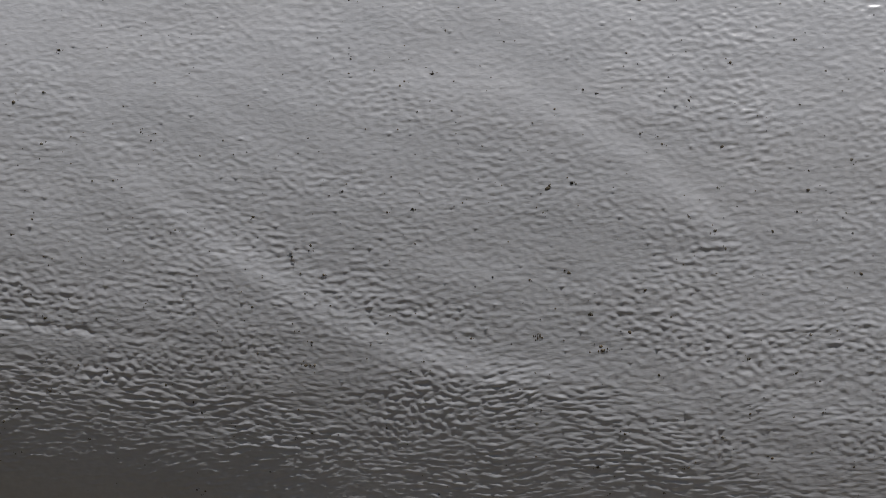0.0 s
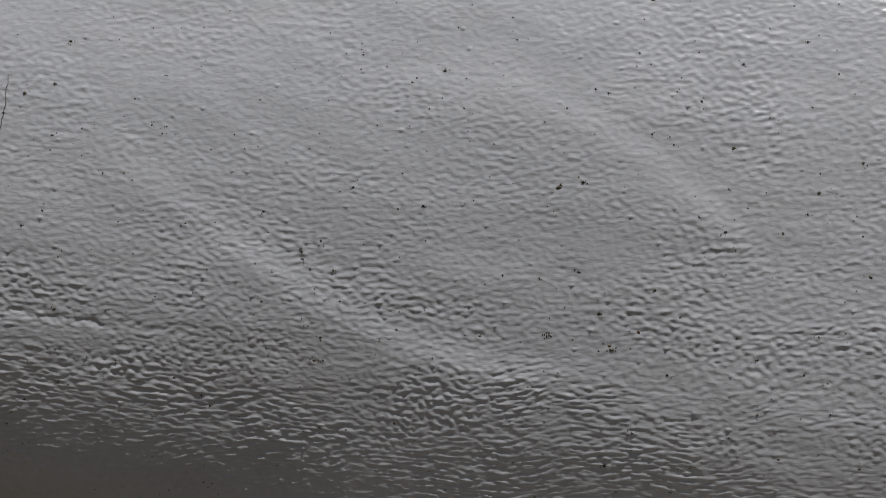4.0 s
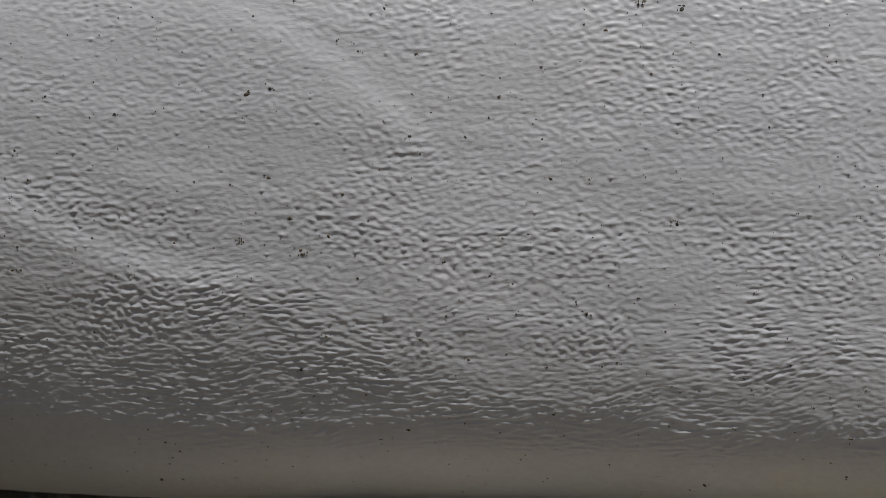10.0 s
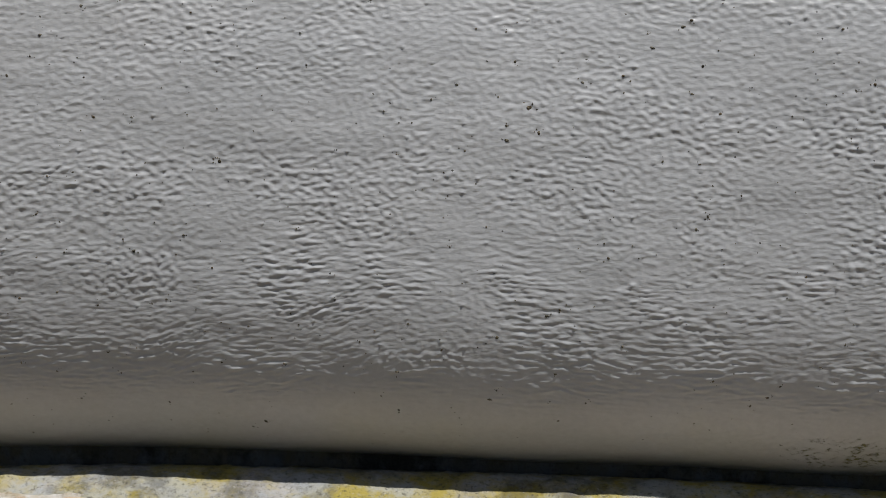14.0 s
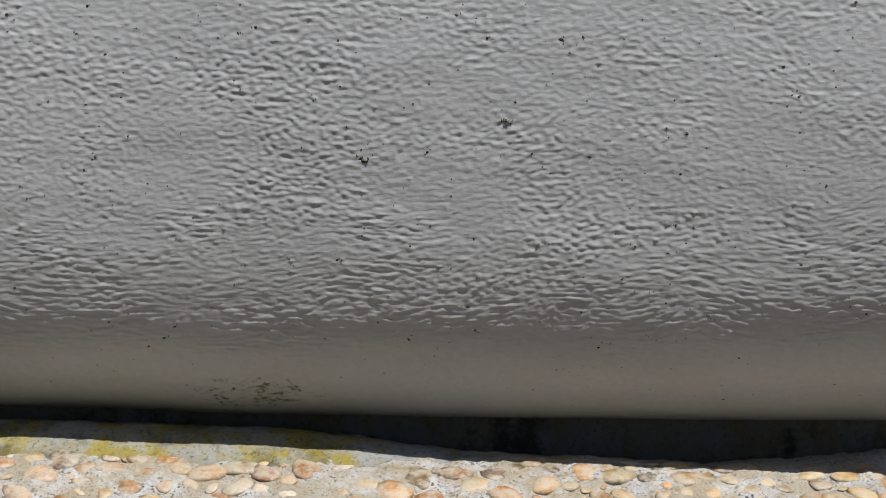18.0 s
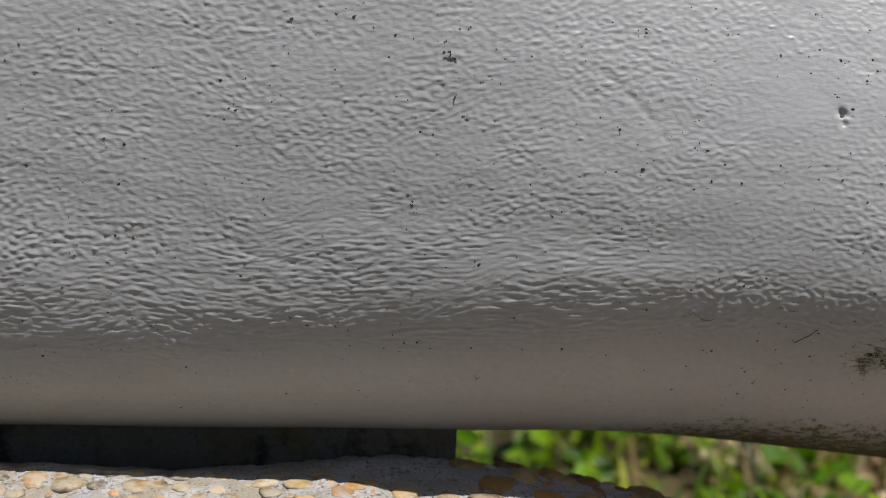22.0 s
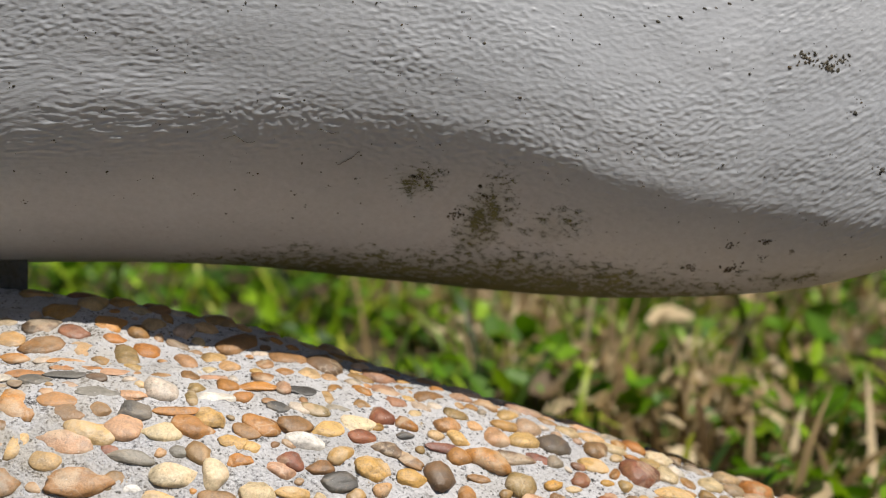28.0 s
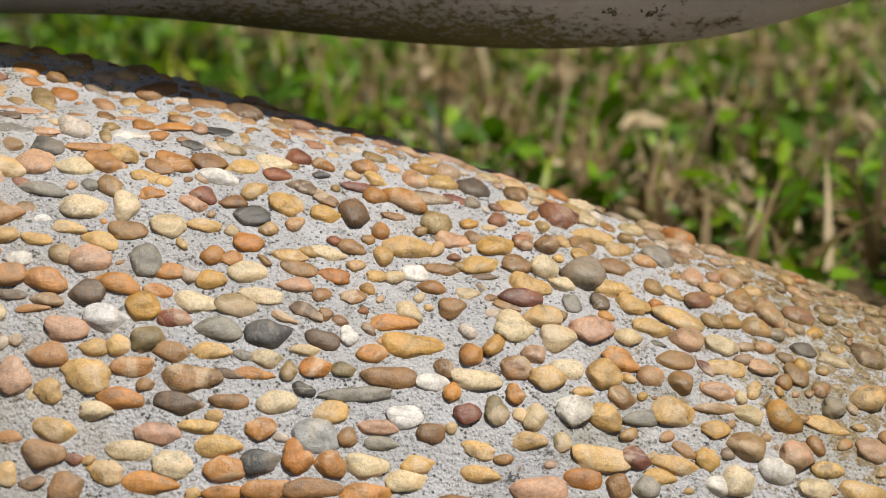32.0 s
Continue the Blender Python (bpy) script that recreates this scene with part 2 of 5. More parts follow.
def pebble_material(name, stops, joined=False, vein=0.25):
    m = Mat(name, 0.5, 0.45)
    if joined:
        rnd = m.t.nodes.new("ShaderNodeNewGeometry").outputs["Random Per Island"]
    else:
        rnd = m.t.nodes.new("ShaderNodeObjectInfo").outputs["Random"]
    c = m.ramp(rnd, *stops)
    shift = m.node("ShaderNodeCombineXYZ")
    m.link(m.math("MULTIPLY", rnd, 37.0), shift.inputs[0])
    m.link(m.math("MULTIPLY", rnd, 91.0), shift.inputs[2])
    add = m.t.nodes.new("ShaderNodeVectorMath")
    m.link(m.t.nodes.new("ShaderNodeNewGeometry").outputs["Position"], add.inputs[0])
    m.link(shift.outputs[0], add.inputs[1])
    p = add.outputs[0]
    mott = m.noise(0.009, 5, 0.62, p, 0.9)
    c = m.mix(1.0, c, m.ramp(mott, (0.3, 0.5), (0.5, 1.0), (0.72, 1.45)), "MULTIPLY")
    c = m.mix(0.8, c, m.ramp(m.noise(0.0011, 4, 0.7, p), (0.3, 0.62), (0.5, 1.0), (0.7, 1.22)), "MULTIPLY")
    # one end or side bleached paler, on about half of the stones
    half = m.math("GREATER_THAN", m.math("FRACT", m.math("MULTIPLY", rnd, 29.0)), 0.5)
    pale = m.ramp(m.noise(0.016, 4, 0.6, m.at(move=(2, 9, 4), src=p), 0.8), (0.5, 0.0), (0.6, 0.5))
    c = m.mix(m.math("MULTIPLY", pale, m.math("MULTIPLY", half, 0.4 + 2 * vein)), c, (0.66, 0.52, 0.36))
    # rusty clouds, pale veins and dark pits on some of the stones
    c = m.mix(m.math("MULTIPLY", m.ramp(m.noise(0.009, 4, 0.6, p, 1.2), (0.52, 0.0), (0.66, 1.0)), vein), c, (0.33, 0.15, 0.05))
    line = m.ramp(m.noise(0.014, 2, 0.5, m.at(move=(4, 1, 0), src=p), 0.5), (0.482, 0.0), (0.5, 1.0), (0.518, 0.0))
    some = m.math("GREATER_THAN", m.math("FRACT", m.math("MULTIPLY", rnd, 53.0)), 0.86)
    c = m.mix(m.math("MULTIPLY", m.math("MULTIPLY", line, some), 0.3), c, (0.66, 0.56, 0.42))
    pitted = m.math("GREATER_THAN", m.math("FRACT", m.math("MULTIPLY", rnd, 71.0)), 0.6)
    pit = m.math("MULTIPLY", m.ramp(m.noise(0.0013, 3, 0.7, p), (0.33, 1.0), (0.4, 0.0)), pitted)
    c = m.mix(m.math("MULTIPLY", pit, 0.6), c, (0.06, 0.04, 0.025))
    crumb = m.ramp(m.noise(0.0016, 4, 0.75, m.at(move=(7, 3, 0), src=p)), (0.66, 0.0), (0.71, 1.0))
    c = m.mix(m.math("MULTIPLY", crumb, 0.7), c, (0.62, 0.61, 0.6))
    px = m.node("ShaderNodeSeparateXYZ")
    m.link(m.t.nodes.new("ShaderNodeNewGeometry").outputs["Position"], px.inputs[0])
    lichen = m.math("MULTIPLY", m.ramp(m.noise(0.02, 5, 0.7, p), (0.48, 0.0), (0.62, 0.55)), m.ramp(m.math("SUBTRACT", px.outputs[0], 0.4), (0.6, 0.1), (0.78, 1.0)))
    c = m.mix(0.06, c, (0.64, 0.56, 0.44))
    # mortar left on the stones beside the bed
    smear = m.math("MULTIPLY", m.ramp(m.noise(0.008, 5, 0.7, m.at(move=(5, 5, 0))), (0.4, 0.0), (0.58, 0.75)), m.ramp(px.outputs[0], (0.72, 1.0), (0.88, 0.0)))
    c = m.mix(smear, c, (0.5, 0.46, 0.38))
    c = m.mix(lichen, c, (0.27, 0.2, 0.07))
    crust = m.ramp(m.math("ADD", m.noise(0.006, 6, 0.75), m.math("MULTIPLY", m.ramp(m.math("SUBTRACT", px.outputs[0], 0.4), (0.66, 0.0), (0.88, 1.0)), 0.26)), (0.62, 0.0), (0.7, 0.85))
    c = m.mix(crust, c, m.ramp(m.noise(0.004, 4, 0.7), (0.35, (0.13, 0.09, 0.04)), (0.65, (0.38, 0.29, 0.15))))
    m.base(c)
    m.rough(m.ramp(mott, (0.3, 0.27), (0.7, 0.52)))
    m.bump(m.noise(0.004, 6, 0.7, p), 0.0007)
    return m.m


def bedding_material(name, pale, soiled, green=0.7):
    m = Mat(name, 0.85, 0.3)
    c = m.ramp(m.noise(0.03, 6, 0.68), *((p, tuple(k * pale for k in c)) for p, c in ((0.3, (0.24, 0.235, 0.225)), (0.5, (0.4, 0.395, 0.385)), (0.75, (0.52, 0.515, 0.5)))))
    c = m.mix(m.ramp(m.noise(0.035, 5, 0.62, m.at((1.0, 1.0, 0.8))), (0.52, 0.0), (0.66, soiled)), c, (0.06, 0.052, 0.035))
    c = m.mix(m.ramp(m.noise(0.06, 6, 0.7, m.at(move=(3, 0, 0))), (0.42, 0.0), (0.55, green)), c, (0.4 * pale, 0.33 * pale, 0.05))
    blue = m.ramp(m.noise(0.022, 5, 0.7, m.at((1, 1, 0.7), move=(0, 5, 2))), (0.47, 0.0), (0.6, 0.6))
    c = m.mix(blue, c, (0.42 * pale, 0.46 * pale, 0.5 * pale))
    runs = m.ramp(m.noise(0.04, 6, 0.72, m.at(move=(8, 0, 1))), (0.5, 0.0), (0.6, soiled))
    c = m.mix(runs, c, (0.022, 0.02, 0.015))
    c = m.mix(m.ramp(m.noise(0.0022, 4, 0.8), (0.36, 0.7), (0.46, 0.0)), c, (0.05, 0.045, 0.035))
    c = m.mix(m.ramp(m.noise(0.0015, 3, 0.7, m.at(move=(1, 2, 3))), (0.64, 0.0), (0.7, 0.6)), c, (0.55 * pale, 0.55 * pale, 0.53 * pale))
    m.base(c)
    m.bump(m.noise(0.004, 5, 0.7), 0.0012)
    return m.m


def blade_material(name, stops, rough=0.5):
    m = Mat(name, rough, 0.4)
    rnd = m.t.nodes.new("ShaderNodeNewGeometry").outputs["Random Per Island"]
    c = m.ramp(rnd, *stops)
    c = m.mix(0.6, c, m.ramp(m.noise(0.01, 3, 0.6), (0.3, 0.7), (0.7, 1.15)), "MULTIPLY")
    m.base(c)
    m.b.inputs["Subsurface Weight"].default_value = 0.0
    trans = m.t.nodes.new("ShaderNodeBsdfTranslucent")
    m.link(c, trans.inputs[0])
    both = m.t.nodes.new("ShaderNodeMixShader")
    both.inputs[0].default_value = 0.35
    out = m.t.nodes["Material Output"]
    m.link(m.b.outputs[0], both.inputs[1])
    m.link(trans.outputs[0], both.inputs[2])
    m.link(both.outputs[0], out.inputs[0])
    return m.m


def soil_material():
    m = Mat("dry_soil", 0.95, 0.15)
    c = m.ramp(m.noise(0.06, 7, 0.7), (0.3, (0.042, 0.033, 0.017)), (0.6, (0.095, 0.07, 0.038)), (0.75, (0.18, 0.13, 0.072)))
    c = m.mix(m.ramp(m.noise(1.2, 4, 0.6), (0.42, 0.0), (0.6, 0.7)), c, (0.15, 0.11, 0.06))
    m.base(c)
    m.bump(m.noise(0.02, 6, 0.7), 0.01)
    return m.m


def fleck_material():
    m = Mat("dirt", 0.85, 0.2)
    rnd = m.t.nodes.new("ShaderNodeNewGeometry").outputs["Random Per Island"]
    c = m.ramp(rnd, (0.0, (0.02, 0.018, 0.014)), (0.5, (0.05, 0.042, 0.026)), (1.0, (0.1, 0.07, 0.04)))
    m.base(m.mix(m.ramp(m.noise(0.0012, 3, 0.7), (0.45, 0.0), (0.6, 0.8)), c, (0.2, 0.19, 0.16)))
    m.bump(m.noise(0.0008, 3, 0.7), 0.0004)
    return m.m


# mortar in two tones: the bed's is darkened for the overhang's shade
PAINT, CEMENT, MORTAR, SOIL, DIRT = paint_material(), matrix_material(), bedding_material("shaded_mortar", 0.27, 0.9), soil_material(), fleck_material()
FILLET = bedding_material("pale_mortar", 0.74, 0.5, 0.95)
STONES = {
    "o": ((0.0, (0.38, 0.13, 0.012)), (0.5, (0.47, 0.2, 0.035)), (1.0, (0.33, 0.14, 0.028))),
    "y": ((0.0, (0.48, 0.26, 0.045)), (0.5, (0.58, 0.37, 0.13)), (1.0, (0.45, 0.27, 0.085))),
    "b": ((0.0, (0.2, 0.09, 0.026)), (0.5, (0.27, 0.145, 0.05)), (1.0, (0.235, 0.115, 0.034))),
    "r": ((0.0, (0.185, 0.042, 0.016)), (0.5, (0.154, 0.046, 0.033)), (1.0, (0.262, 0.072, 0.021))),
    "p": ((0.0, (0.510, 0.280, 0.145)), (0.5, (0.457, 0.259, 0.165)), (1.0, (0.396, 0.229, 0.135))),
    "c": ((0.0, (0.587, 0.464, 0.261)), (0.5, (0.625, 0.514, 0.333)), (1.0, (0.483, 0.369, 0.203))),
    "w": ((0.0, (0.664, 0.639, 0.598)), (0.5, (0.615, 0.573, 0.499)), (1.0, (0.681, 0.664, 0.649))),
    "s": ((0.0, (0.185, 0.177, 0.154)), (0.5, (0.231, 0.214, 0.171)), (1.0, (0.154, 0.147, 0.131))),
    "g": ((0.0, (0.324, 0.332, 0.324)), (0.5, (0.309, 0.316, 0.309)), (1.0, (0.347, 0.355, 0.339))),
    "n": ((0.0, (0.201, 0.140, 0.045)), (0.5, (0.169, 0.131, 0.058)), (1.0, (0.231, 0.163, 0.059))),
    "d": ((0.0, (0.085, 0.05, 0.028)), (0.5, (0.12, 0.072, 0.04)), (1.0, (0.066, 0.047, 0.038))),
    "k": ((0.0, (0.031, 0.032, 0.035)), (0.5, (0.046, 0.050, 0.054)), (1.0, (0.039, 0.039, 0.041))),
}
TONE = {"o": "orange-brown", "y": "ochre", "b": "brown", "r": "red-brown", "p": "pinkish", "c": "cream", "w": "white", "s": "grey-brown", "g": "pale grey", "n": "olive-brown", "d": "dark brown", "k": "dark slate-grey"}
PEBBLE = {k: pebble_material("pebble_" + TONE[k].replace("-", "_").replace(" ", "_"), v, vein=0.0 if k in "wgks" else 0.3) for k, v in STONES.items()}
MIXED = pebble_material("pebble_mixed", tuple((k / 19, STONES[t][q][1]) for k, (t, q) in enumerate(
    (("k", 1), ("b", 0), ("o", 1), ("y", 0), ("b", 1), ("c", 0), ("o", 0), ("n", 0), ("y", 1), ("p", 0), ("b", 2), ("d", 0), ("y", 2), ("s", 1), ("o", 2), ("w", 1), ("p", 2), ("r", 0), ("y", 0), ("c", 2)))), joined=True)
GRASS = blade_material("grass_blades", ((0.0, (0.016, 0.04, 0.002)), (0.4, (0.065, 0.13, 0.003)), (0.75, (0.2, 0.31, 0.007)), (1.0, (0.42, 0.45, 0.035))))
STRAW = blade_material("dry_grass", ((0.0, (0.15, 0.095, 0.04)), (0.5, (0.45, 0.32, 0.16)), (1.0, (0.78, 0.64, 0.42))), 0.6)
WEED = blade_material("weed_leaves", ((0.0, (0.024, 0.07, 0.002)), (0.6, (0.12, 0.275, 0.003)), (1.0, (0.31, 0.5, 0.011))))


# ---- shapes of the place ----
def smooth(a, b, v):
    s = np.clip((np.asarray(v, float) - a) / (b - a), 0, 1)
    return s * s * (3 - 2 * s)


def front(x):
    """The sculpture's front line: y along x."""
    x = np.asarray(x, float)
    c = np.clip(x, -0.15, 1.14)
    y = 0.6458 - 0.0692 * c - 0.1233 * c**2 - 0.1211 * c**3 + 0.0886 * c**4
    y = y - 0.0035 * np.exp(-(((x - 0.06) / 0.1) ** 2)) + 0.0025 * np.exp(-(((x - 0.43) / 0.09) ** 2)) + 0.003 * smooth(1.02, 1.1, x)
    return y - 0.045 * (np.minimum(x, -0.15) + 0.15) - 0.42 * (np.maximum(x, 1.14) - 1.14)


BELLY = ((-0.9, 0.105), (-0.1, 0.115), (0.06, 0.1236), (0.195, 0.1253), (0.3, 0.1242), (0.41, 0.1211), (0.51, 0.1194), (0.59, 0.1205), (0.66, 0.123), (0.72, 0.1216), (0.77, 0.1222), (0.83, 0.122), (0.9, 0.1236), (0.92, 0.1235), (0.95, 0.1217),
         (1.0, 0.117), (1.035, 0.1156), (1.06, 0.115), (1.09, 0.1153), (1.115, 0.1158), (1.15, 0.1206), (1.175, 0.1258), (1.2, 0.1341), (1.22, 0.146), (1.25, 0.164), (1.35, 0.24), (1.5, 0.3))
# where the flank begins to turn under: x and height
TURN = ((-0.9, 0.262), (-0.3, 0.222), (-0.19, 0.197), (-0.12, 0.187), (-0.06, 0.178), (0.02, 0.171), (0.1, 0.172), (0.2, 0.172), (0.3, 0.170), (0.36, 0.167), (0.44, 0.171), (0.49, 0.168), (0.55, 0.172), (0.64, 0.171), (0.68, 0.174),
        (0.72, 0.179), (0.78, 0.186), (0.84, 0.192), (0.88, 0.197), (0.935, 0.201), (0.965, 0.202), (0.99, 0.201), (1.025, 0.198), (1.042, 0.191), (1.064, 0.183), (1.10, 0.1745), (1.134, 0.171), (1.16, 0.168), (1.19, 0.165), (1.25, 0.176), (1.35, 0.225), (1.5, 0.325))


def belly(x):
    """The height of the sculpture's underside."""
    x = np.asarray(x, float)
    kx, kz = zip(*BELLY)
    return sum(np.interp(x + d, kx, kz) for d in (-0.03, -0.02, -0.01, 0.0, 0.01, 0.02, 0.03)) / 7


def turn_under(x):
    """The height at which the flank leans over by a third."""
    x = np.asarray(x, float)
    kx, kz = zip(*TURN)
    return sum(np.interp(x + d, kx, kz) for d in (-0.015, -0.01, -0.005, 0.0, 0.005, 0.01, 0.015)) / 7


def flank_form(x):
    """The height of the flank's foremost line, the lean at its turn-under and how suddenly it comes."""
    x = np.asarray(x, float)
    left = 1 - smooth(0.0, 0.42, x)
    middle = 0.25 - 0.006 * smooth(0.45, 0.85, x) - 0.032 * smooth(0.96, 1.13, x) - 0.018 * smooth(1.09, 1.25, x) - 0.012 * smooth(0.85, 1.05, x) + 0.03 * smooth(1.22, 1.35, x) + 0.055 * left + 0.01 * (1 - smooth(-0.28, 0.0, x))
    slope = (front(x + 0.001) - front(x - 0.001)) / 0.002
    lean = np.arctan((0.333 + 0.194 * slope) / np.hypot(1, slope))
    return middle, lean, 2.8 - 1.0 * left - 0.7 * (1 - smooth(-0.1, 0.15, x)) - 0.6 * smooth(0.75, 0.9, x) + 2.2 * smooth(0.93, 1.06, x)


def lower_flank(middle, turn, bottom, lean, power, steps=160):
    """The section from the underside up to the foremost line: depths behind that line, and heights."""
    turn = max(min(turn + 0.004, middle - 0.01), bottom + 0.012)
    t = np.linspace(0, 1, steps // 2)
    run = np.tan(lean * t**power)
    up_z = middle - (middle - turn) * t
    up_y = np.r_[0, np.cumsum((run[1:] + run[:-1]) / 2)] * (middle - turn) / (len(t) - 1)
    half = (turn - bottom) / (1 - math.sin(lean))
    phi = np.linspace(lean, math.pi / 2, steps - len(t) + 1)[1:]
    low_y = up_y[-1] + half * (math.cos(lean) - np.cos(phi))
    low_z = turn - half * (np.sin(phi) - math.sin(lean))
    return np.r_[up_y, low_y][::-1], np.r_[up_z, low_z][::-1]


# hollows worn into the mound: place, reach and depth
HOLLOWS = ((0.8, 0.495, 0.03, -0.0079), (0.9, 0.46, 0.03, -0.0049), (0.95, 0.4, 0.04, -0.002), (1.0, 0.36, 0.04, -0.0041), (0.97, 0.45, 0.03, -0.0032), (0.74, 0.53, 0.03, -0.0022))


def mound_z(x, y):
    """The height of the rounded concrete mound."""
    x, y = np.asarray(x, float), np.asarray(y, float)
    X, left = np.maximum(x, 0.7) - 0.9, np.minimum(x, 0.7) - 0.7
    Y = y - 0.5 - (front(np.minimum(x, 0.7)) - front(0.7))
    rim = 0.031 - 0.41 * (x - 0.833)
    crest = 0.0068 * smooth(rim - 0.022, rim + 0.012, Y) * (1 - smooth(0.88, 1.05, x)) * smooth(0.7, 0.8, x)
    R, B, N = np.maximum(0, X - 0.1), np.maximum(0, Y - 0.03), np.maximum(0, -0.1 - Y)
    z = 0.101 - 0.1883 * X - 0.0791 * Y - 1.0529 * X**2 - 3.0491 * X * Y - 4.6122 * Y**2
    z = z + 0.0958 * R**2 - 3.3644 * B**2 - 0.0133 * left - 0.4365 * R * Y + 1.7211 * N**2 - 3.5 * np.maximum(0, 0.1 - x) ** 2 - 2.0 * (1 - smooth(0.05, 0.4, x)) * np.maximum(0, -Y) + crest - 0.006 * np.exp(-(((x - 0.86) / 0.07) ** 2) - ((y - 0.474) / 0.022) ** 2)
    return z + sum(d * np.exp(-((x - a) ** 2 + (y - b) ** 2) / c**2) for a, b, c, d in HOLLOWS)


GROUND = -0.11


def hash01(i, j, seed):
    h = (i.astype(np.uint32) * np.uint32(374761393) + j.astype(np.uint32) * np.uint32(668265263) + np.uint32(seed * 2246822519 % 4294967296))
    h = (h ^ (h >> np.uint32(13))) * np.uint32(1274126177)
    return ((h ^ (h >> np.uint32(16))) & np.uint32(0xFFFF)).astype(np.float32) / 65535.0


def noise2(u, v, seed=0):
    """Gradient noise over a plane, about -0.7 to 0.7."""
    iu, iv = np.floor(u).astype(np.int64), np.floor(v).astype(np.int64)
    fu, fv = (u - iu).astype(np.float32), (v - iv).astype(np.float32)
    su, sv = fu**3 * (fu * (fu * 6 - 15) + 10), fv**3 * (fv * (fv * 6 - 15) + 10)

    def corner(a, b):
        g = hash01(iu + a, iv + b, seed) * np.float32(2 * math.pi)
        return np.cos(g) * (fu - a) + np.sin(g) * (fv - b)

    low = corner(0, 0) * (1 - su) + corner(1, 0) * su
    high = corner(0, 1) * (1 - su) + corner(1, 1) * su
    return low * (1 - sv) + high * sv


def grid_mesh(name, pts, loop_v=False, smooth_faces=True):
    """A mesh from an array of places, rows by columns."""
    nu, nv = pts.shape[:2]
    idx = np.arange(nu * nv).reshape(nu, nv)
    b = np.roll(idx, -1, 1) if loop_v else idx[:, 1:]
    a = idx if loop_v else idx[:, :-1]
    quads = np.stack([a[:-1], a[1:], b[1:], b[:-1]], -1).reshape(-1, 4)
    me = bpy.data.meshes.new(name)
    me.vertices.add(nu * nv)
    me.vertices.foreach_set("co", pts.astype(np.float32).ravel())
    me.loops.add(quads.size)
    me.loops.foreach_set("vertex_index", quads.astype(np.int32).ravel())
    me.polygons.add(len(quads))
    me.polygons.foreach_set("loop_start", np.arange(0, quads.size, 4, dtype=np.int32))
    me.polygons.foreach_set("use_smooth", np.full(len(quads), smooth_faces))
    me.update(calc_edges=True)
    return me


def poly_mesh(name, verts, faces, smooth_faces=True):
    """A mesh from arrays of places and of equal-sided faces."""
    faces = np.asarray(faces, np.int32)
    me = bpy.data.meshes.new(name)
    me.vertices.add(len(verts))
    me.vertices.foreach_set("co", np.asarray(verts, np.float32).ravel())
    me.loops.add(faces.size)
    me.loops.foreach_set("vertex_index", faces.ravel())
    me.polygons.add(len(faces))
    me.polygons.foreach_set("loop_start", np.arange(0, faces.size, faces.shape[1], dtype=np.int32))
    me.polygons.foreach_set("use_smooth", np.full(len(faces), smooth_faces))
    me.update(calc_edges=True)
    return me


# ---- ground ----
def ground():
    r = np.concatenate([np.linspace(0.0, 3.0, 60), np.geomspace(3.2, 1500, 60)])
    a = np.linspace(0, 2 * math.pi, 96, endpoint=False)
    x, y = 0.7 + r[:, None] * np.cos(a), 0.6 + r[:, None] * np.sin(a)
    z = GROUND + 0.02 * noise2(x / 0.35, y / 0.35, 3) + 0.008 * noise2(x / 0.07, y / 0.07, 4) + 0 * x
    me = grid_mesh("ground", np.stack([x, y, z], -1), loop_v=True)
    me.materials.append(SOIL)
    tagged(new("ground", me), "brown soil with dry litter under the grass", "ground", kind="structure")


ground()


# ---- mound ----
def mound():
    xs = np.concatenate([np.linspace(-1.0, 0.25, 70), np.arange(0.255, 1.40, 0.0028), np.linspace(1.41, 1.62, 16)])
    ys = np.concatenate([np.linspace(0.05, 0.23, 20), np.arange(0.235, 0.64, 0.0028), np.linspace(0.65, 1.0, 50)])
    x, off = np.meshgrid(xs, ys, indexing="ij")
    y = off + (front(np.minimum(x, 0.7)) - front(0.7))
    z = mound_z(x, y)
    rough = 0.0016 * noise2(x / 0.03, y / 0.03, 11) + 0.0012 * noise2(x / 0.011, y / 0.011, 12) + 0.0015 * noise2(x / 0.0052, y / 0.0052, 13)
    z = np.maximum(z + rough, GROUND - 0.05)
    me = grid_mesh("mound", np.stack([x, y, z], -1))
    me.materials.append(CEMENT)
    return tagged(new("concrete_mound", me), "rounded pale grey concrete mound set with washed river pebbles", "mound")


MOUND = mound()


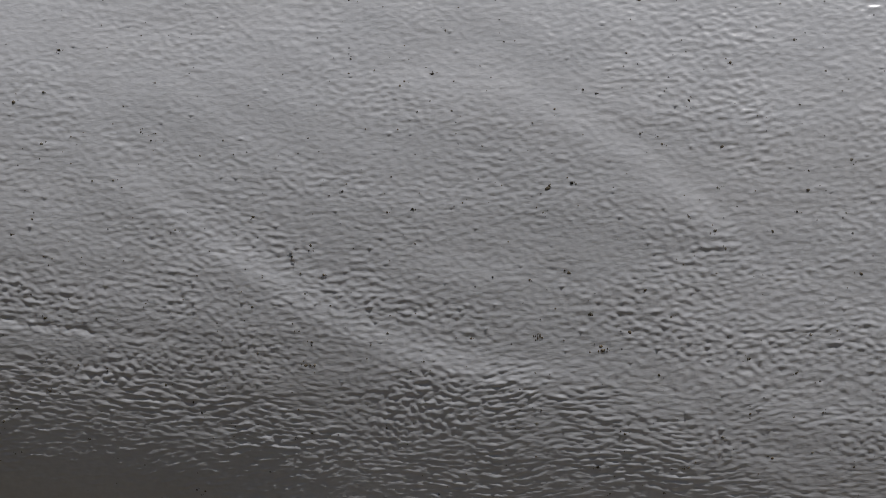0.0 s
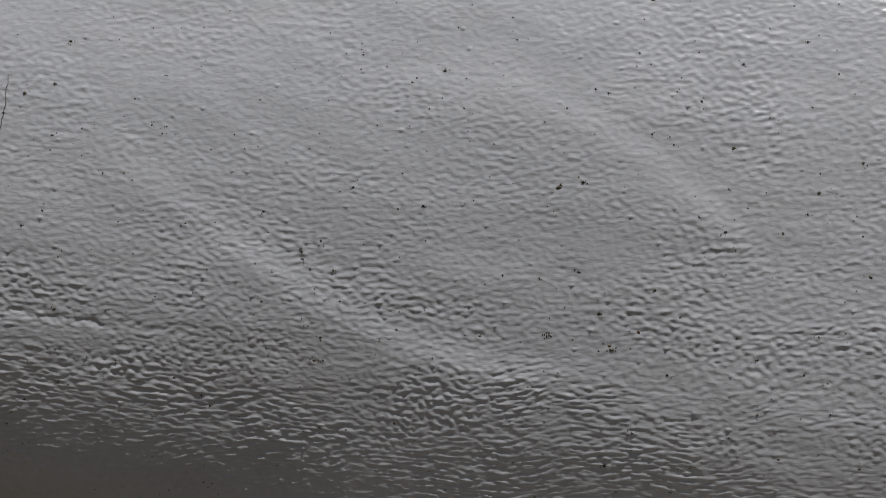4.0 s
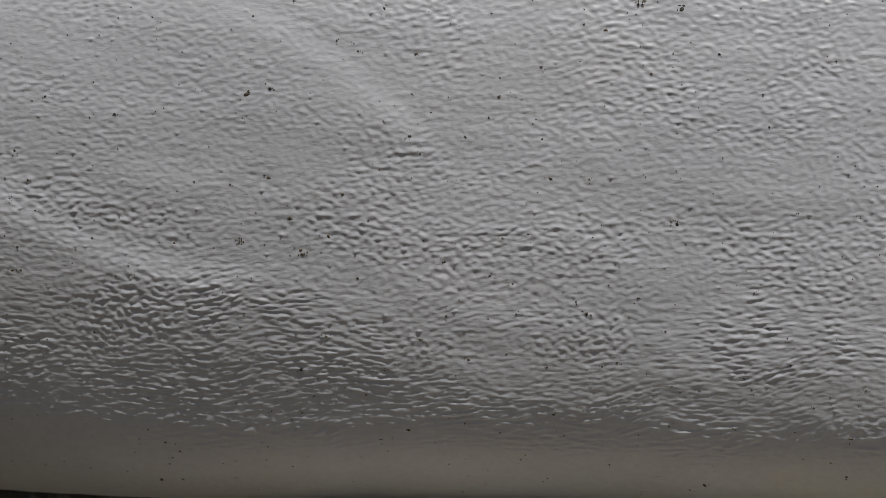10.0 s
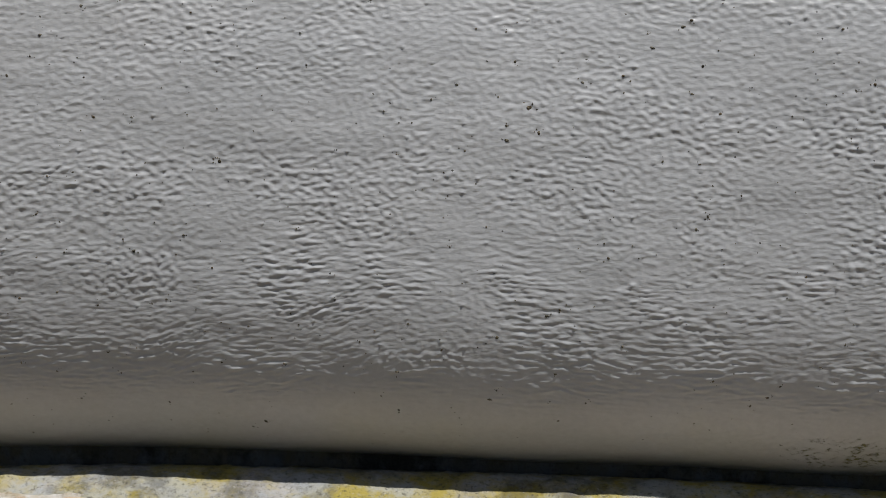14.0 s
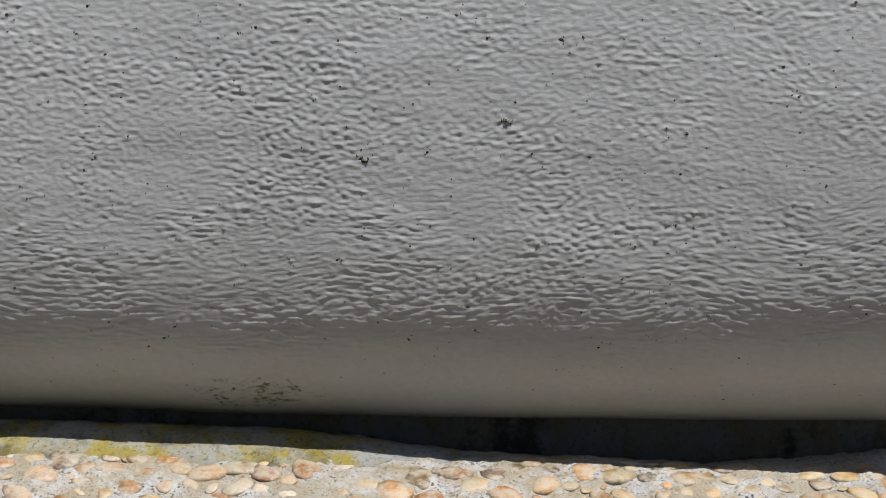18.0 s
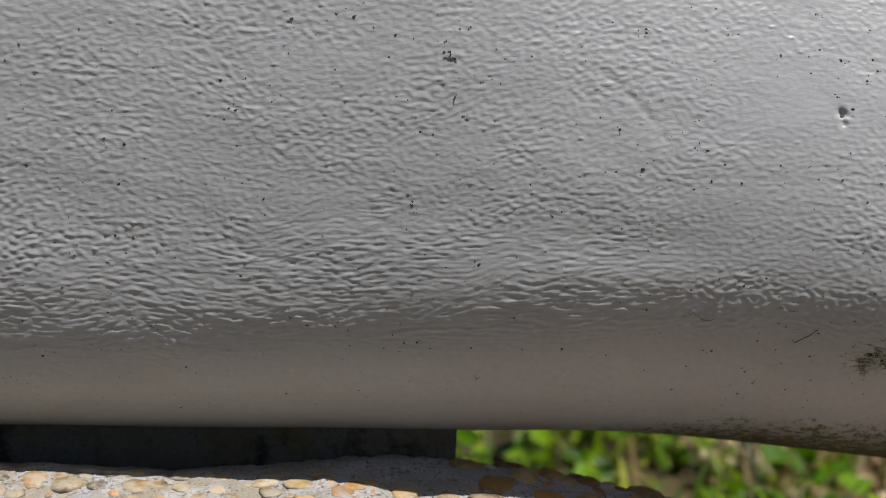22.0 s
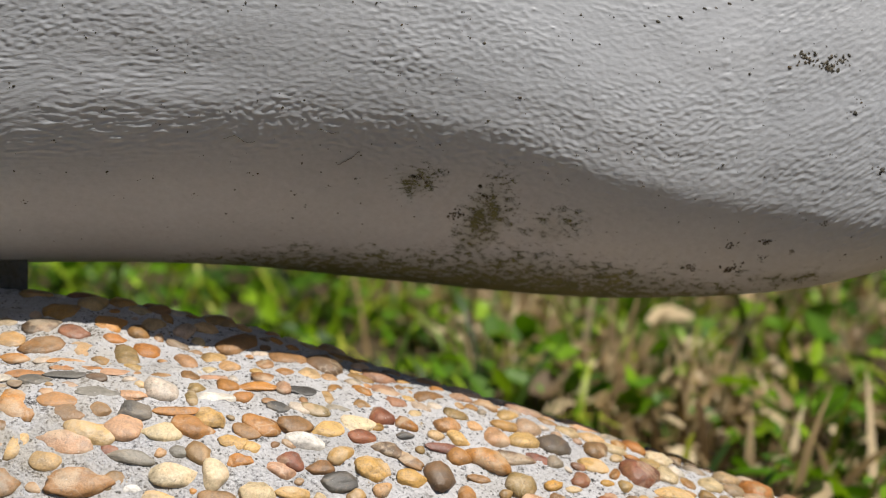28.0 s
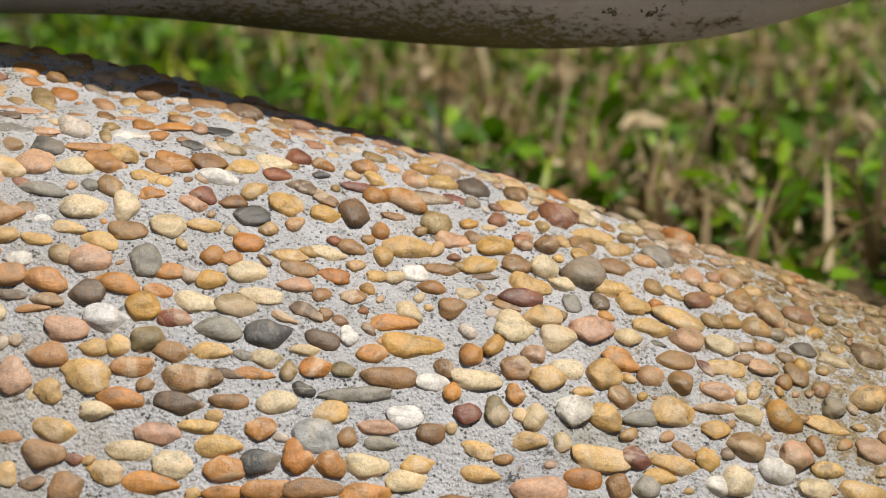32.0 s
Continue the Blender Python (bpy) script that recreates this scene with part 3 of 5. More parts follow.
# ---- sculpture ----
def brush_relief(u, v):
    """Thick paint: short brush ridges that change direction from patch to patch."""
    wu = u + 0.0022 * noise2(u / 0.02, v / 0.02, 21)
    wv = v + 0.0016 * noise2(u / 0.03, v / 0.014, 22) + 0.004 * noise2(u / 0.12, v / 0.08, 20)
    along = 1.1 * noise2(wu / 0.0066, wv / 0.00165, 23) + 0.6 * noise2(wu / 0.00283, wv / 0.00137, 33)
    lean = noise2((wu * 0.95 + wv * 0.3) / 0.0062, (wv * 0.95 - wu * 0.3) / 0.00157, 24) + 0.55 * noise2(wu / 0.00234, wv / 0.00146, 34)
    pebbled = 1.25 * noise2(wu / 0.00254, wv / 0.00216, 25) + 0.3 * noise2(wu / 0.00411, wv / 0.00157, 35)
    ribs = noise2(wu / 0.00196, wv / 0.00254, 26) + 0.5 * noise2(wu / 0.00234, wv / 0.00146, 36)
    pick = noise2(u / 0.09, v / 0.05, 27) + 0.4 * noise2(u / 0.02, v / 0.014, 28) + 0.9 * smooth(0.08, 0.19, v) - 0.3 + 0.9 * smooth(0.84, 0.96, u)
    pick2 = noise2(u / 0.06, v / 0.06, 29)
    w_rib = smooth(0.25, 0.45, pick2) * 0.8
    w_peb = smooth(-0.05, 0.35, pick) * (1 - w_rib)
    w_lean = smooth(0.1, 0.35, -pick2) * (1 - w_rib) * (1 - smooth(-0.05, 0.35, pick))
    w_al = np.clip(1 - w_rib - w_peb - w_lean, 0, 1)
    h = w_al * along + w_lean * lean + w_peb * pebbled + w_rib * ribs
    h = h + 0.16 * noise2(wu / 0.0016, wv / 0.0012, 30) + 0.22 * noise2(wu / 0.0045, wv / 0.00098, 38) * smooth(-0.3, 0.2, noise2(u / 0.04, v / 0.02, 39))
    amount = 0.54 + 0.55 * smooth(-0.3, 0.3, noise2(u / 0.06, v / 0.03, 31)) + 0.5 * smooth(0.3, 0.5, noise2(u / 0.05, v / 0.03, 37))
    return 0.00045 * (1 + 0.15 * np.exp(-(((v - 0.118) / 0.028) ** 2)) * (1 - smooth(0.6, 0.85, u))) * (1 - 0.42 * (1 - smooth(0.03, 0.16, u)) * smooth(0.175, 0.225, v)) * (1 - 0.16 * smooth(0.6, 0.75, u)) * (1 - 0.4 * smooth(0.88, 0.98, u) * smooth(0.15, 0.2, v)) * (1 + 0.7 * np.exp(-(((u - 0.862) / 0.035) ** 2) - ((v - 0.135) / 0.014) ** 2)) * (h + 0.1 * np.sqrt(h * h + 0.002)) * amount


def light_swell(u, z, line, width, height):
    """A soft swelling shaped to imitate a band of light along a line of x and height: it juts out below the line and
    dies away further down.
    """
    best, side, reach = np.full(u.shape, 9.0), np.zeros(u.shape), np.zeros(u.shape)
    total = len(line) - 1
    for k, ((ax, az), (bx, bz)) in enumerate(zip(line, line[1:])):
        dx, dz = bx - ax, bz - az
        t = ((u - ax) * dx + (z - az) * dz) / (dx * dx + dz * dz)
        tc = np.clip(t, 0, 1)
        away = np.hypot(u - ax - tc * dx, z - az - tc * dz)
        d = ((u - ax) * dz - (z - az) * dx) / math.hypot(dx, dz)
        near = away < best
        best, side, reach = np.where(near, away, best), np.where(near, d, side), np.where(near, (k + t) / total, reach)
    ends = smooth(-0.2, 0.6, reach) * smooth(1.12, 0.8, reach)
    return height * ends * smooth(-width, width, side) * np.exp(-np.maximum(side, 0) / (4.5 * width))


def groove(u, z, ax, az, bx, bz, width, height):
    """A straight crease (height below 0) or ridge between two places on the flank."""
    dx, dz = bx - ax, bz - az
    t = np.clip(((u - ax) * dx + (z - az) * dz) / (dx * dx + dz * dz), 0, 1)
    away = (u - ax - t * dx) ** 2 + (z - az - t * dz) ** 2
    return height * np.exp(-away / width**2) * np.clip(0.45 + 1.5 * noise2(u / 0.005, z / 0.004, 44), 0, 1) * 0.75


def sculpture():
    xs = np.concatenate([np.linspace(-0.85, -0.262, 60), np.arange(-0.26, 1.275, 0.0009), np.linspace(1.28, 1.46, 40)])
    end = np.sqrt(np.clip(1 - np.maximum(np.maximum(0, (-0.45 - xs) / 0.4), np.maximum(0, (xs - 1.25) / 0.21)) ** 2, 0.0004, 1))
    yf, zb = front(xs), belly(xs)
    zm, lean, power = flank_form(xs)
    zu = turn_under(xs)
    zt = 0.56 - 0.08 * smooth(0.65, 1.15, xs)
    p_up = 2.1 - 0.55 * smooth(0.7, 1.0, xs)
    fine = np.linspace(0, 1, 260)
    keep_front = np.arange(0, 0.345, 0.00052)
    keep_back = np.linspace(0, 1, 70)[1:-1]
    pts = np.zeros((len(xs), len(keep_front) + len(keep_back), 3))
    arc = np.zeros((len(xs), len(keep_front)))
    for i in range(len(xs)):
        e = end[i]
        zc = zm[i]
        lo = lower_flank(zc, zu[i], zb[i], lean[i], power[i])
        w = lo[0][0]
        ym = yf[i] + w
        lo = (yf[i] + lo[0], lo[1])
        up_phi = np.linspace(0, math.pi / 2, 120)[1:]
        up = (yf[i] + 0.16 - 0.16 * np.cos(up_phi) ** (2 / p_up[i]), zc + (zt[i] - zc) * np.sin(up_phi) ** (2 / p_up[i]))
        back_phi = np.linspace(math.pi / 2, -math.pi / 2, 160)[1:-1]
        bh = (zt[i] - zb[i]) / 2
        mid = yf[i] + 0.16 + (ym - yf[i] - 0.16) * (1 - np.sin(back_phi)) / 2
        back = (mid + (yf[i] + 0.36 - mid) * np.cos(back_phi), (zt[i] + zb[i]) / 2 + bh * np.sin(back_phi))
        y, z = np.r_[lo[0], up[0], back[0]], np.r_[lo[1], up[1], back[1]]
        # the underside begins 9 cm behind the front line
        s = np.r_[0, np.cumsum(np.hypot(np.diff(y), np.diff(z)))]
        s0 = np.interp(-(yf[i] + min(0.075, 0.9 * w)), -lo[0], s[: len(lo[0])])
        total = s[-1] + math.hypot(y[0] - y[-1], z[0] - z[-1])
        want = np.r_[s0 + keep_front, s0 + keep_front[-1] + keep_back * (total - keep_front[-1])] % total
        yy, zz = np.interp(want, np.r_[s, total], np.r_[y, y[0]]), np.interp(want, np.r_[s, total], np.r_[z, z[0]])
        cy, cz = yf[i] + 0.16, zc
        pts[i, :, 0], pts[i, :, 1], pts[i, :, 2] = xs[i], cy + (yy - cy) * e, cz + (zz - cz) * e
    n = len(keep_front)
    # relief on the near flank, along the surface's normal
    du, dv = np.gradient(pts[:, :n], axis=0), np.gradient(pts[:, :n], axis=1)
    normal = np.cross(dv, du)
    normal /= np.linalg.norm(normal, axis=-1, keepdims=True) + 1e-12
    normal *= np.where((normal[..., 1] * 1.0 + 0.0 * normal[..., 2])[:, n // 2][:, None, None] > 0, -1, 1)
    u = np.repeat(xs[:, None], n, 1)
    v = np.repeat(keep_front[None], len(xs), 0)
    zz = pts[:, :n, 2]
    fade = smooth(0, 0.03, keep_front)[None] * smooth(0, 0.03, keep_front[-1] - keep_front)[None] * smooth(-0.8, -0.3, u) * smooth(1.45, 1.3, u)
    # relief flattened below the turn-under, shaping in how shade hides the brush marks
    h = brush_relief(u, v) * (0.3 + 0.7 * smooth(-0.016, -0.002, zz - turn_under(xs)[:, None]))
    h = h + 0.0005 * noise2(u / 0.2, v / 0.1, 41) + 0.0005 * noise2(u / 0.06, v / 0.03, 42) + 0.00028 * noise2(u / 0.024, v / 0.014, 43)
    h = h + 0.0005 * smooth(0.44, 0.62, noise2(u / 0.0021, v / 0.0021, 45))
    # added swellings that stand in for a drifting band of reflected light
    h = h + light_swell(u, zz, ((-0.175, 0.378), (-0.14, 0.336), (-0.106, 0.303), (-0.052, 0.266), (-0.019, 0.252), (0.02, 0.243), (0.075, 0.237)), 0.008, 0.0013)
    h = h + light_swell(u, zz, ((-0.06, 0.358), (-0.02, 0.364), (0.03, 0.360), (0.07, 0.340), (0.1, 0.318), (0.125, 0.292)), 0.008, 0.0011)
    # the hollow above the turn-under, with runs of thick paint below it
    h = h - 0.0006 * np.exp(-(((u - 0.885) / 0.042) ** 2) - ((zz - 0.229) / 0.008) ** 2) + 0.0003 * np.exp(-(((u - 0.86) / 0.05) ** 2) - ((zz - 0.214) / 0.007) ** 2)
    for crease in ((0.862, 0.302, 0.878, 0.288, 0.0016, -0.0007), (0.878, 0.288, 0.895, 0.264, 0.0018, -0.0005), (0.712, 0.223, 0.718, 0.216, 0.0014, -0.0006), (0.718, 0.216, 0.738, 0.213, 0.0014, -0.0005),
                   (-0.19, 0.262, -0.15, 0.257, 0.0022, -0.0007), (-0.15, 0.257, -0.1, 0.253, 0.002, -0.0004), (1.112, 0.276, 1.114, 0.302, 0.0032, 0.0007), (1.121, 0.231, 1.123, 0.247, 0.0026, 0.0007),
                   (0.964, 0.2895, 0.9655, 0.285, 0.0017, -0.0032), (0.4, 0.221, 0.392, 0.213, 0.0016, -0.0006),
                   (0.046, 0.285, 0.06, 0.279, 0.0016, -0.0005), (0.2, 0.232, 0.205, 0.222, 0.0015, -0.0005), (0.545, 0.262, 0.556, 0.25, 0.004, -0.0005)):
        h = h + groove(u, zz, *crease)
    h = h * fade
    pts[:, :n] += normal * h[..., None]
    me = grid_mesh("sculpture", pts, loop_v=True)
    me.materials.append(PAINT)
    ob = tagged(new("sculpture", me), "rounded grey-painted sculpture, brush-marked gloss paint, algae-stained belly, on a mound", "sculpture")
    return ob, pts[:, :n], normal, xs


SCULPTURE, SKIN, SKIN_N, SKIN_X = sculpture()


def on_skin(x, z):
    """The place on the sculpture's near flank at x and height z, and the normal there."""
    x = x + 0.006 * float(smooth(0.7, 0.95, x) * smooth(0.23, 0.3, z))
    i = int(np.argmin(abs(SKIN_X - x)))
    rows = SKIN[i]
    side = np.where(rows[:, 2] > belly(x) + 0.004)[0]
    k = side[int(np.argmin(abs(rows[side, 2] - z)))]
    return Vector(rows[k]), Vector(SKIN_N[i, k])


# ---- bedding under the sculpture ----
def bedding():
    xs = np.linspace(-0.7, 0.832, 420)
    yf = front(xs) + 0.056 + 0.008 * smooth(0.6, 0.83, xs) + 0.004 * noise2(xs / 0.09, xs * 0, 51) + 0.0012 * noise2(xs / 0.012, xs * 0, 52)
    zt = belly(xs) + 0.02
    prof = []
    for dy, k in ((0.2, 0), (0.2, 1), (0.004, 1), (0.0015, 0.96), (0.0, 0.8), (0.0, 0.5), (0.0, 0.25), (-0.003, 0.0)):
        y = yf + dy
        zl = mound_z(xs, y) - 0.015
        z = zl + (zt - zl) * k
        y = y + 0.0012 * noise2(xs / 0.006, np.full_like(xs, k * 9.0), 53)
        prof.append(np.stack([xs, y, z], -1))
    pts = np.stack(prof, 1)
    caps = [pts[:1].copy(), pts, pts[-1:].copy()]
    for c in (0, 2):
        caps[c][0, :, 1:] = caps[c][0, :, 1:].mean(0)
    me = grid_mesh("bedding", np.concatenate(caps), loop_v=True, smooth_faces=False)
    # its dark colour carries the shade under the sculpture
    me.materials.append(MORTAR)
    tagged(new("mortar_bed", me), "stained mortar bed between sculpture and mound, darkened to hold the overhang's shade", "plinth")


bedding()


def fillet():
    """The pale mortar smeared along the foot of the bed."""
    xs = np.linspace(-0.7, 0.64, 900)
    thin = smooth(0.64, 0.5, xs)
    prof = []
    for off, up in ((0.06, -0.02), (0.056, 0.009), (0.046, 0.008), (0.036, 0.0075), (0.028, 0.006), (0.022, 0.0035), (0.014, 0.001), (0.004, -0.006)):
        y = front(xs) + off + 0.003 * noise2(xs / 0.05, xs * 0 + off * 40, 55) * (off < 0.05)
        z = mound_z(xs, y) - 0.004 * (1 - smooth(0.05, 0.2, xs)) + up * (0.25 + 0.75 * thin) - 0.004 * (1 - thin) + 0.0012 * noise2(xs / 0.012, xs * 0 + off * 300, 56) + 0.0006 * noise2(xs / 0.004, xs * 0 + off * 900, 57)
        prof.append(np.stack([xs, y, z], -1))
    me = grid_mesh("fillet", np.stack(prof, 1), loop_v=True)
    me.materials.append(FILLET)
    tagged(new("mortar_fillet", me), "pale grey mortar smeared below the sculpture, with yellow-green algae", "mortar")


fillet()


# ---- pebbles ----
def stone_shapes(count, level):
    """Rounded, flattened pebbles of different outlines, one metre long."""
    made = []
    for k in range(count):
        bm = bmesh.new()
        bmesh.ops.create_icosphere(bm, subdivisions=level, radius=0.5)
        rng = random.Random(100 + k)
        off = Vector((rng.uniform(-9, 9), rng.uniform(-9, 9), rng.uniform(-9, 9)))
        taper, bend, square = rng.uniform(-0.3, 0.3), rng.uniform(-0.2, 0.2), rng.uniform(0.84, 1.06)
        rugged = 0.24 if k % 3 == 2 else 0.07
        cuts = [(Vector((math.cos(a), math.sin(a), rng.uniform(-0.1, 0.5))).normalized(), rng.uniform(0.34, 0.46)) for a in [rng.uniform(0, 2 * math.pi) for _ in range(rng.randrange(0, 4))]]
        crown = rng.uniform(0.3, 0.6)
        for vert in bm.verts:
            c = vert.co
            d = c.normalized()
            r = 0.5 * (1 + 0.34 * noise.noise(d * 0.9 + off) + rugged * noise.noise(d * 2.2 + off) + 0.25 * rugged * noise.noise(d * 5 + off))
            p = Vector([math.copysign(abs(a) ** square, a) for a in d]) * r
            p.y *= 1 + taper * p.x * 1.6
            p.y += bend * (p.x * p.x - 0.1)
            for way, reach in cuts:
                over = p.dot(way) - reach
                if over > 0:
                    p -= way * over * 0.8
            p.z = p.z if p.z < crown * 0.7 else crown * 0.7 + (p.z - crown * 0.7) * 0.75
            vert.co = p
        me = bpy.data.meshes.new("pebble")
        bm.to_mesh(me)
        bm.free()
        for poly in me.polygons:
            poly.use_smooth = True
        made.append(me)
    return made


SHAPES = stone_shapes(24, 3)
TINTED = {}


def tinted(shape, tone):
    if (shape, tone) not in TINTED:
        me = SHAPES[shape].copy()
        me.materials.append(PEBBLE[tone])
        TINTED[shape, tone] = me
    return TINTED[shape, tone]


def seat(x, y, turn, long, wide, high, sink):
    """The pose and size of a pebble sunk into the mound at x, y."""
    e = 0.004
    z = float(mound_z(x, y))
    n = Vector((-(float(mound_z(x + e, y)) - float(mound_z(x - e, y))) / (2 * e), -(float(mound_z(x, y + e)) - float(mound_z(x, y - e))) / (2 * e), 1)).normalized()
    across = n.cross(Vector((math.cos(turn), math.sin(turn), 0))).normalized()
    along = across.cross(n).normalized()
    m = Matrix((along, across, n)).transposed().to_4x4()
    m.translation = Vector((x, y, z)) + n * (high * (0.5 - sink))
    return m @ Matrix.Diagonal((long, wide, high, 1))


PLACED = []
RNG = random.Random(7)


def embed(x, y, long, wide, turn, tone):
    """One pebble of the mound, sizes in millimetres."""
    long, wide = long / 1000, wide / 1000
    ob = new("pebble", tinted(RNG.randrange(len(SHAPES)), tone))
    ob.parent = MOUND
    high = min(wide, long) * RNG.uniform(0.55, 0.8) * (1 - 0.35 * float(smooth(0.41, 0.45, y)))
    ob.matrix_basis = seat(x, y, radians(turn), long * 1.18, wide * 1.22, high, RNG.uniform(0.46, 0.58) + 0.13 * float(smooth(0.4, 0.44, y)))
    PLACED.append((x, y, (long + wide) / 4))


embed(0.847, 0.396, 11, 5, -22, "y")
embed(0.872, 0.390, 13, 7, -34, "y")
embed(0.838, 0.392, 10, 6, -5, "w")
embed(0.867, 0.385, 15, 11, -17, "p")
embed(0.888, 0.380, 13, 12, -12, "s")
embed(0.847, 0.383, 16, 9, -30, "o")
embed(0.863, 0.375, 14, 9, -25, "d")
embed(0.875, 0.375, 16, 8, -26, "o")
embed(0.897, 0.374, 13, 6, -19, "o")
embed(0.914, 0.368, 12, 8, -7, "y")
embed(0.933, 0.379, 12, 8, -18, "o")
embed(0.924, 0.374, 9, 7, -2, "o")
embed(0.930, 0.368, 14, 9, -11, "c")
embed(0.949, 0.372, 16, 5, -13, "y")
embed(0.966, 0.371, 14, 6, -18, "c")
embed(0.952, 0.366, 14, 7, -18, "b")
embed(0.966, 0.362, 12, 7, -17, "o")
embed(0.938, 0.371, 7, 3, -65, "b")
embed(0.979, 0.373, 12, 7, -32, "b")
embed(0.986, 0.360, 10, 6, -11, "y")
embed(1.003, 0.360, 12, 7, -20, "w")
embed(0.834, 0.382, 10, 4, -19, "d")
embed(0.847, 0.377, 11, 5, -21, "b")
embed(0.841, 0.376, 11, 3, -11, "o")
embed(0.853, 0.367, 15, 9, -22, "p")
embed(0.868, 0.366, 16, 10, -18, "w")
embed(0.883, 0.366, 14, 10, 2, "y")
embed(0.891, 0.369, 10, 6, -32, "o")
embed(0.896, 0.359, 13, 8, -20, "r")
embed(0.905, 0.362, 15, 8, -24, "c")
embed(0.921, 0.358, 15, 10, -22, "n")
embed(0.932, 0.359, 16, 7, -20, "c")
embed(0.912, 0.352, 16, 9, -19, "s")
embed(0.884, 0.356, 14, 10, -8, "n")
embed(0.931, 0.346, 17, 11, 4, "k")
embed(0.950, 0.350, 12, 6, -52, "d")
embed(0.940, 0.350, 11, 3, -48, "o")
embed(0.958, 0.348, 6, 5, -9, "b")
embed(0.948, 0.360, 15, 7, -14, "p")
embed(0.972, 0.353, 11, 7, -9, "b")
embed(0.954, 0.340, 12, 8, -37, "d")
embed(0.965, 0.339, 7, 7, -11, "w")
embed(0.986, 0.341, 17, 7, -13, "o")
embed(0.995, 0.344, 12, 8, -56, "c")
embed(0.946, 0.338, 12, 5, -13, "c")
embed(0.990, 0.332, 23, 10, -11, "y")
embed(0.973, 0.332, 11, 8, -4, "o")
embed(0.844, 0.362, 15, 10, -19, "o")
embed(0.862, 0.359, 11, 7, -22, "y")
embed(0.872, 0.357, 8, 8, -15, "y")
embed(0.892, 0.350, 15, 9, -18, "b")
embed(0.908, 0.346, 15, 7, -18, "y")
embed(0.920, 0.342, 9, 5, -24, "s")
embed(0.929, 0.339, 13, 8, -9, "c")
embed(0.857, 0.353, 17, 13, -29, "y")
embed(0.876, 0.350, 16, 7, -17, "o")
embed(0.897, 0.341, 20, 10, -10, "b")
embed(0.913, 0.338, 13, 4, -33, "d")
embed(0.922, 0.336, 15, 4, -22, "o")
embed(0.949, 0.332, 13, 8, -20, "o")
embed(0.960, 0.329, 10, 6, -31, "n")
embed(0.978, 0.323, 19, 9, -18, "b")
embed(0.994, 0.318, 14, 7, -15, "w")
embed(0.830, 0.360, 12, 12, -24, "p")
embed(0.842, 0.353, 9, 10, 8, "y")
embed(0.880, 0.344, 7, 5, -25, "b")
embed(0.870, 0.343, 16, 8, -31, "o")
embed(0.860, 0.343, 13, 7, -26, "c")
embed(0.890, 0.336, 17, 8, -22, "d")
embed(0.911, 0.331, 13, 6, -22, "b")
embed(0.930, 0.326, 14, 9, -5, "c")
embed(0.941, 0.327, 8, 5, -36, "k")
embed(0.961, 0.321, 26, 6, -8, "s")
embed(0.950, 0.318, 14, 8, -20, "y")
embed(0.980, 0.310, 13, 9, -3, "w")
embed(0.843, 0.343, 17, 10, -23, "y")
embed(0.880, 0.331, 17, 8, -21, "p")
embed(0.904, 0.329, 6, 5, -15, "y")
embed(0.897, 0.328, 16, 5, -19, "y")
embed(0.921, 0.321, 12, 9, -15, "o")
embed(0.941, 0.314, 19, 12, -21, "g")
embed(0.954, 0.310, 8, 8, -14, "b")
embed(0.967, 0.310, 17, 5, -17, "p")
embed(0.968, 0.305, 13, 5, -24, "s")
embed(0.837, 0.339, 14, 10, -14, "b")
embed(0.849, 0.334, 8, 5, -19, "r")
embed(0.859, 0.328, 12, 9, -26, "y")
embed(0.870, 0.330, 15, 8, -19, "c")
embed(0.884, 0.322, 15, 10, -23, "c")
embed(0.904, 0.321, 17, 8, -13, "y")
embed(0.905, 0.315, 14, 9, -18, "o")
embed(0.919, 0.313, 15, 9, -16, "k")
embed(0.933, 0.310, 11, 11, -21, "o")
embed(0.945, 0.305, 11, 10, -21, "o")
embed(0.959, 0.301, 15, 9, -18, "c")
embed(0.981, 0.296, 14, 7, -21, "y")
embed(0.975, 0.293, 16, 8, -17, "c")
embed(0.845, 0.329, 13, 11, -17, "b")
embed(0.832, 0.334, 10, 5, -5, "b")
embed(0.876, 0.320, 20, 8, -24, "o")
embed(0.891, 0.313, 6, 5, -16, "y")
embed(0.902, 0.310, 13, 6, -17, "o")
embed(0.918, 0.306, 16, 7, -20, "o")
embed(0.937, 0.301, 22, 8, -18, "b")
embed(0.958, 0.294, 20, 8, -15, "o")
embed(0.823, 0.339, 8, 8, -19, "y")
embed(1.046, 0.365, 17, 10, -9, "y")
embed(1.060, 0.366, 9, 9, -62, "r")
embed(1.089, 0.362, 12, 10, -11, "b")
embed(1.035, 0.357, 17, 9, -12, "y")
embed(1.051, 0.354, 13, 8, -10, "b")
embed(1.064, 0.351, 11, 11, -30, "c")
embed(1.085, 0.357, 8, 7, -13, "y")
embed(1.099, 0.349, 14, 10, -17, "b")
embed(1.128, 0.358, 13, 15, -30, "s")
embed(1.034, 0.351, 11, 4, -12, "d")
embed(1.030, 0.347, 10, 4, -55, "d")
embed(1.052, 0.344, 16, 10, -30, "y")
embed(1.068, 0.342, 11, 7, -31, "c")
embed(1.046, 0.339, 16, 9, -17, "r")
embed(1.014, 0.342, 12, 8, -2, "b")
embed(1.023, 0.346, 11, 5, -14, "c")
embed(1.093, 0.337, 18, 8, -22, "y")
embed(1.097, 0.328, 13, 9, -24, "y")
embed(1.082, 0.331, 8, 8, -29, "d")
